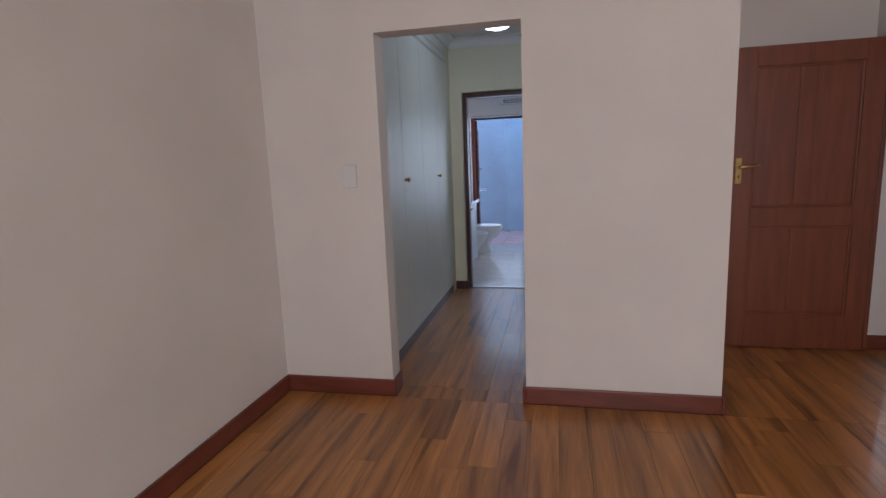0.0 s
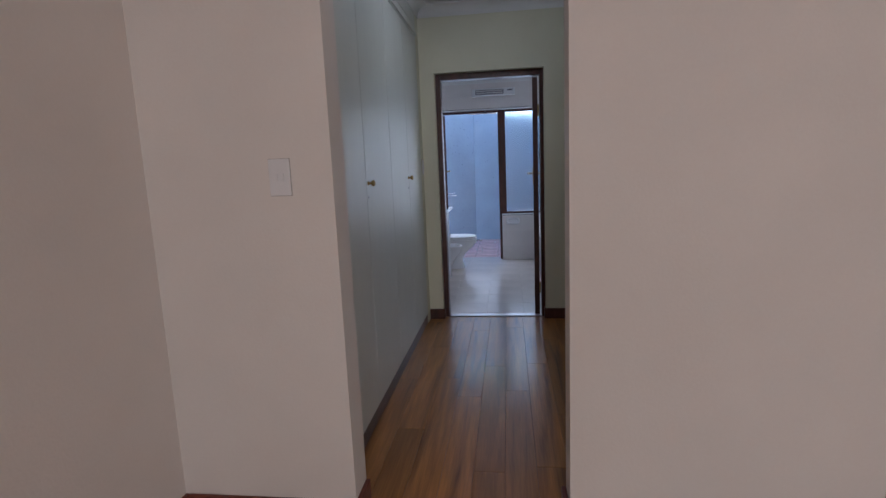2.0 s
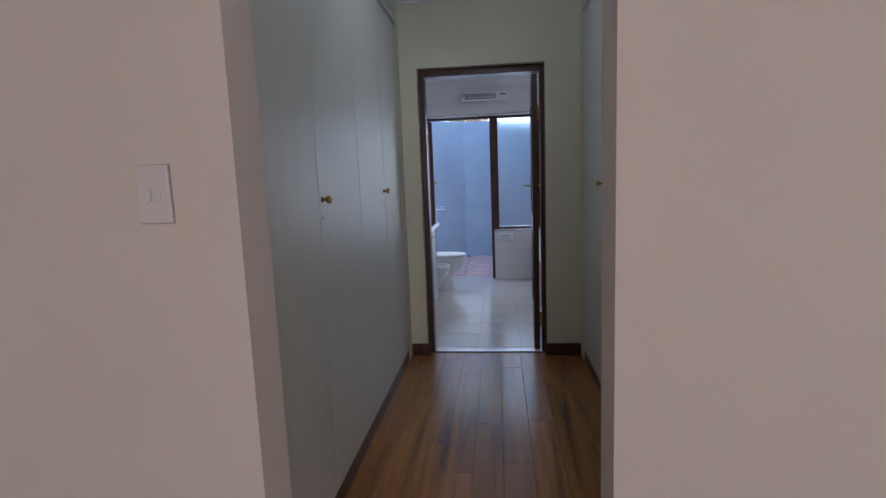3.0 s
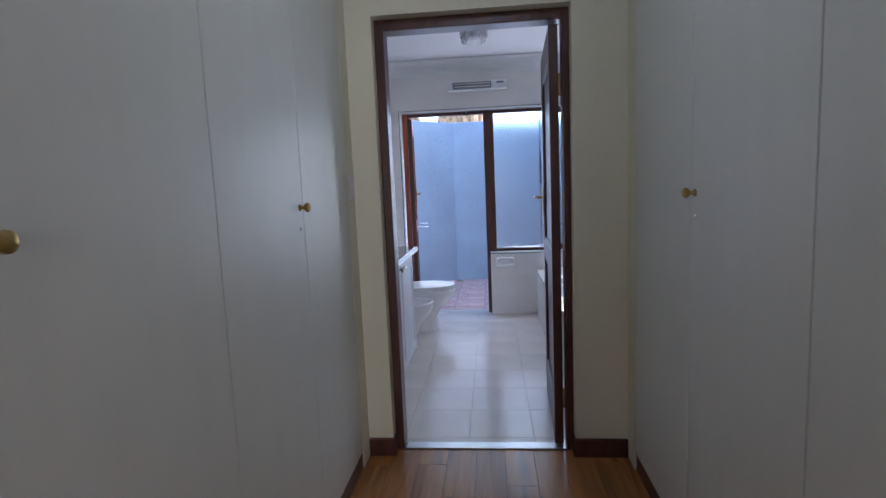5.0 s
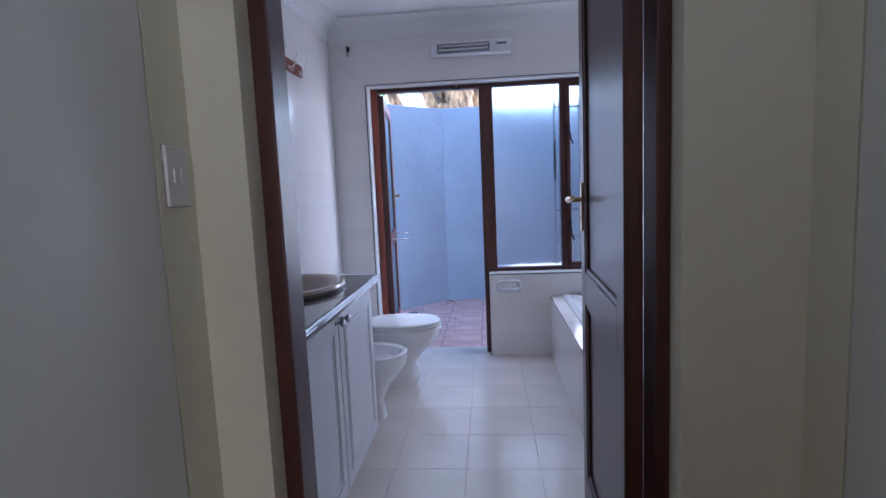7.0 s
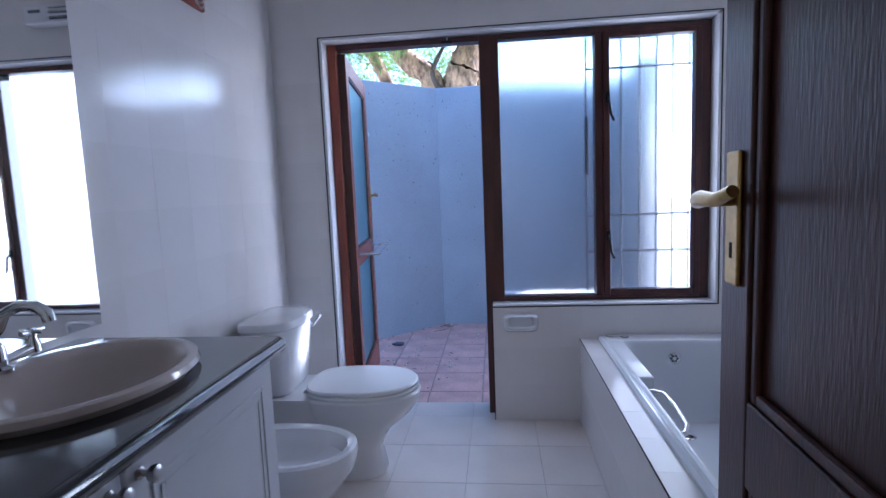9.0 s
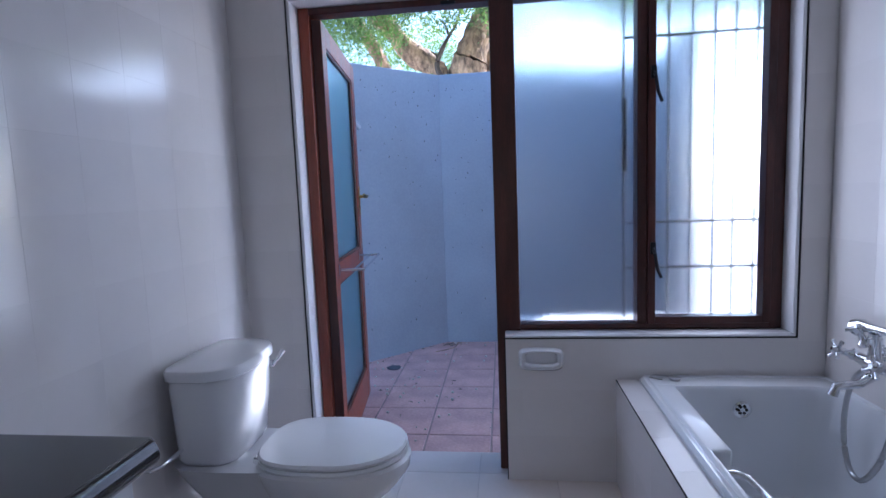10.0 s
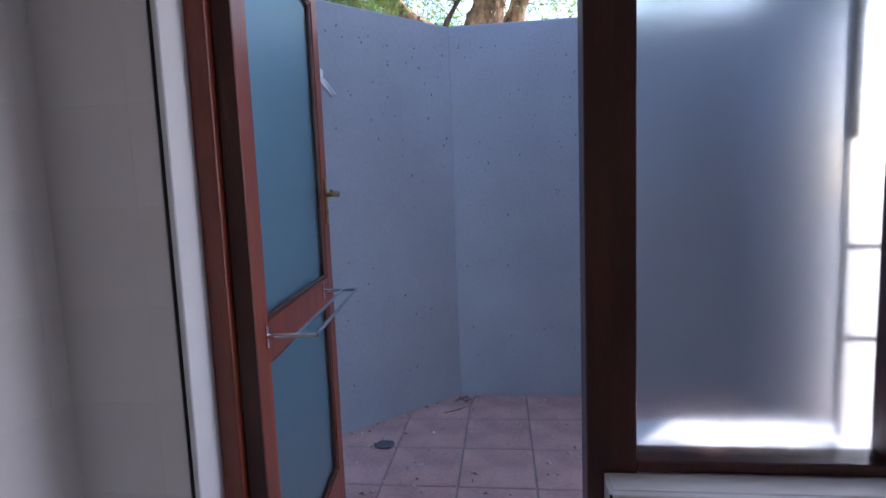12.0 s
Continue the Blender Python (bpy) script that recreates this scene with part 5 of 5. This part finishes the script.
# ---- floors and tiles, piece by piece ----
structure("floor_slab", boxes((BX0 - 0.2, BX1 + 0.2, BY0 - 0.2, CY1 - 0.0, -0.2, -0.012)), M_DARKGAP, "dark bed under the floor planks", "floor")
PIECES = {}


def piece_mesh(name, w, h, depth, chamfer, material):
    """A thin chamfered slab, w by h, its face at z 0."""
    key = (name, material.name, round(w, 4), round(h, 4))
    if key not in PIECES:
        c = chamfer
        vs = [(x * (w / 2 - i), y * (h / 2 - i), z) for z, i in ((-depth, 0), (-c, 0), (0, c)) for x, y in ((-1, -1), (1, -1), (1, 1), (-1, 1))]
        fs = [(8, 9, 10, 11)]
        for r in (0, 4):
            fs += [(r + k, r + (k + 1) % 4, r + 4 + (k + 1) % 4, r + 4 + k) for k in range(4)]
        me = bpy.data.meshes.new(name)
        me.from_pydata(vs, [], fs)
        me.materials.append(material)
        PIECES[key] = me
    return PIECES[key]


def lay(name, parent, m, u0, u1, v0, v1, pu, pv, ou, ov, gap, depth, chamfer, material, jitter=0.0, stagger=None, skip=None, seed=1, tilt=0.0):
    """Covers the rectangle u0..u1 by v0..v1 of the plane m with pieces of pitch pu, pv whose joints pass (ou, ov)."""
    rnd = random.Random(seed)
    i0, i1 = math.floor((u0 - ou) / pu), math.ceil((u1 - ou) / pu)
    for i in range(i0, i1):
        a, b = max(u0, ou + i * pu), min(u1, ou + (i + 1) * pu)
        if b - a < 0.012:
            continue
        off = ov + (rnd.random() * pv if stagger else 0)
        for j in range(math.floor((v0 - off) / pv), math.ceil((v1 - off) / pv)):
            c, d = max(v0, off + j * pv), min(v1, off + (j + 1) * pv)
            if d - c < 0.012 or (skip and skip(a, b, c, d)):
                continue
            ob = new(name, piece_mesh(name, b - a - gap, d - c - gap, depth, chamfer, material))
            ob.parent = parent
            ob.matrix_basis = m @ pose((a + b) / 2, (c + d) / 2, rnd.uniform(-jitter, 0), rnd.uniform(-tilt, tilt), rnd.uniform(-tilt, tilt), 0)


fl = tagged(new("floor"), "orange-brown wood laminate planks with dark figure, glossy", "floor", kind="structure")
lay("plank", fl, pose(0, 0, 0), BX0 + K, 1.86, -0.2, BY1 - K, 0.138, 1.21, -1.142, 0, 0.0012, 0.011, 0.0006, M_PLANK, 0.0002, True, seed=4)
lay("plank", fl, pose(0, 0, 0), OX0 + K, OX1 - K, BY1 - K, BY1 + WT, 0.138, 1.21, -1.142, 0.5, 0.0012, 0.011, 0.0006, M_PLANK, 0.0002, seed=5)
lay("plank", fl, pose(0, 0, 0), CL - 0.012, CR + 0.012, BY1 + WT, CY1 - 0.021, 0.138, 1.21, -1.142, 0, 0.0012, 0.011, 0.0006, M_PLANK, 0.0002, True, seed=6)
lay("plank", fl, pose(0, 0, 0), WX1 + K, 1.99, BY1 - K, YDR - K, 0.138, 1.21, -1.142, 0, 0.0012, 0.011, 0.0006, M_PLANK, 0.0002, True, seed=8)
rest = tagged(part("planks", boxes((1.862, BX1, BY0, 3.23, -0.011, -0.0006), (BX0, 1.86, BY0, -0.202, -0.011, -0.0006)), M_PLANK, fl), kind="stuff")

bt = bpy.data.objects["floor_bathroom_bed"]
lay("tile", bt, pose(0, 0, 0), TX0, TX1, CY1 + 0.047, OY - 0.001, 0.335, 0.335, -1.105, 6.415, 0.0022, 0.003, 0.0006, M_FLOORTILE, 0.0002, seed=2)

bl = bpy.data.objects["wall_bathroom_left"]
lay("tile", bl, Matrix(((0, 0, 1, TX0 + 0.010), (1, 0, 0, 0), (0, 1, 0, 0), (0, 0, 0, 1))), TY0, TY1 - 0.010, 0.002, TZ - 0.13, 0.1995, 0.2055, 8.266, -0.007, 0.0006, 0.0016, 0.0003, M_WALLTILE, 0.0001, seed=12, tilt=0.05)
br = bpy.data.objects["wall_bathroom_right"]
lay("tile", br, Matrix(((0, 0, -1, TX1 - 0.010), (-1, 0, 0, 0), (0, 1, 0, 0), (0, 0, 0, 1))), -(TY1 - 0.010), -TY0, 0.002, TZ - 0.13, 0.1995, 0.2055, -8.266, -0.007, 0.0006, 0.0016, 0.0003, M_WALLTILE, 0.0001, seed=13, tilt=0.05)
be = bpy.data.objects["wall_bathroom_end"]
me_ = Matrix(((1, 0, 0, 0), (0, 0, -1, TY1 - 0.008), (0, 1, 0, 0), (0, 0, 0, 1)))
for u0, u1, v0, v1 in ((TX0 + 0.002, QX0 - 0.006, 0.002, QZ + 0.0045), (QX1 + 0.006, TX1 - 0.012, 0.002, QZ + 0.0045), (TX0 + 0.002, TX1 - 0.012, QZ + 0.0045, TZ - 0.13), (HALFX, QX1 + 0.006, 0.002, SILL - 0.0135)):
    lay("tile", be, me_, u0, u1, v0, v1, 0.1995, 0.2055, -0.572, -0.007, 0.0006, 0.0015, 0.0003, M_WALLTILE, 0.0001, seed=14, tilt=0.05)
bs = bpy.data.objects["bath_surround"]
lay("tile", bs, Matrix(((0, 0, -1, HX), (-1, 0, 0, 0), (0, 1, 0, 0), (0, 0, 0, 1))), -(TY1 - 0.0085), -HY0, 0.002, HZ - 0.005, 0.1995, 0.2055, -8.60, 0.03, 0.0007, 0.0016, 0.0003, M_WALLTILE, 0.0001, seed=15, tilt=0.05)
lay("tile", bs, pose(0, 0, HZ), HX, -0.07, HY0, TY1 - 0.0085, 0.2, 0.1995, HX - 0.0005, 8.60, 0.0007, 0.0016, 0.0003, M_WALLTILE, 0.0001, seed=16, tilt=0.05)

yf = bpy.data.objects["yard_floor_bed"]
lay("tile", yf, pose(0, 0, YZ), -2.9, 0.95, OY + 0.005, 10.853, 0.333, 0.338, -1.058, 10.161, 0.009, 0.0038, 0.0022, M_TERRA, 0.001, seed=21, tilt=0.15, skip=lambda a, b, c, d: c > 10.9 + (a + 1.1) * 0.99 + 0.35)
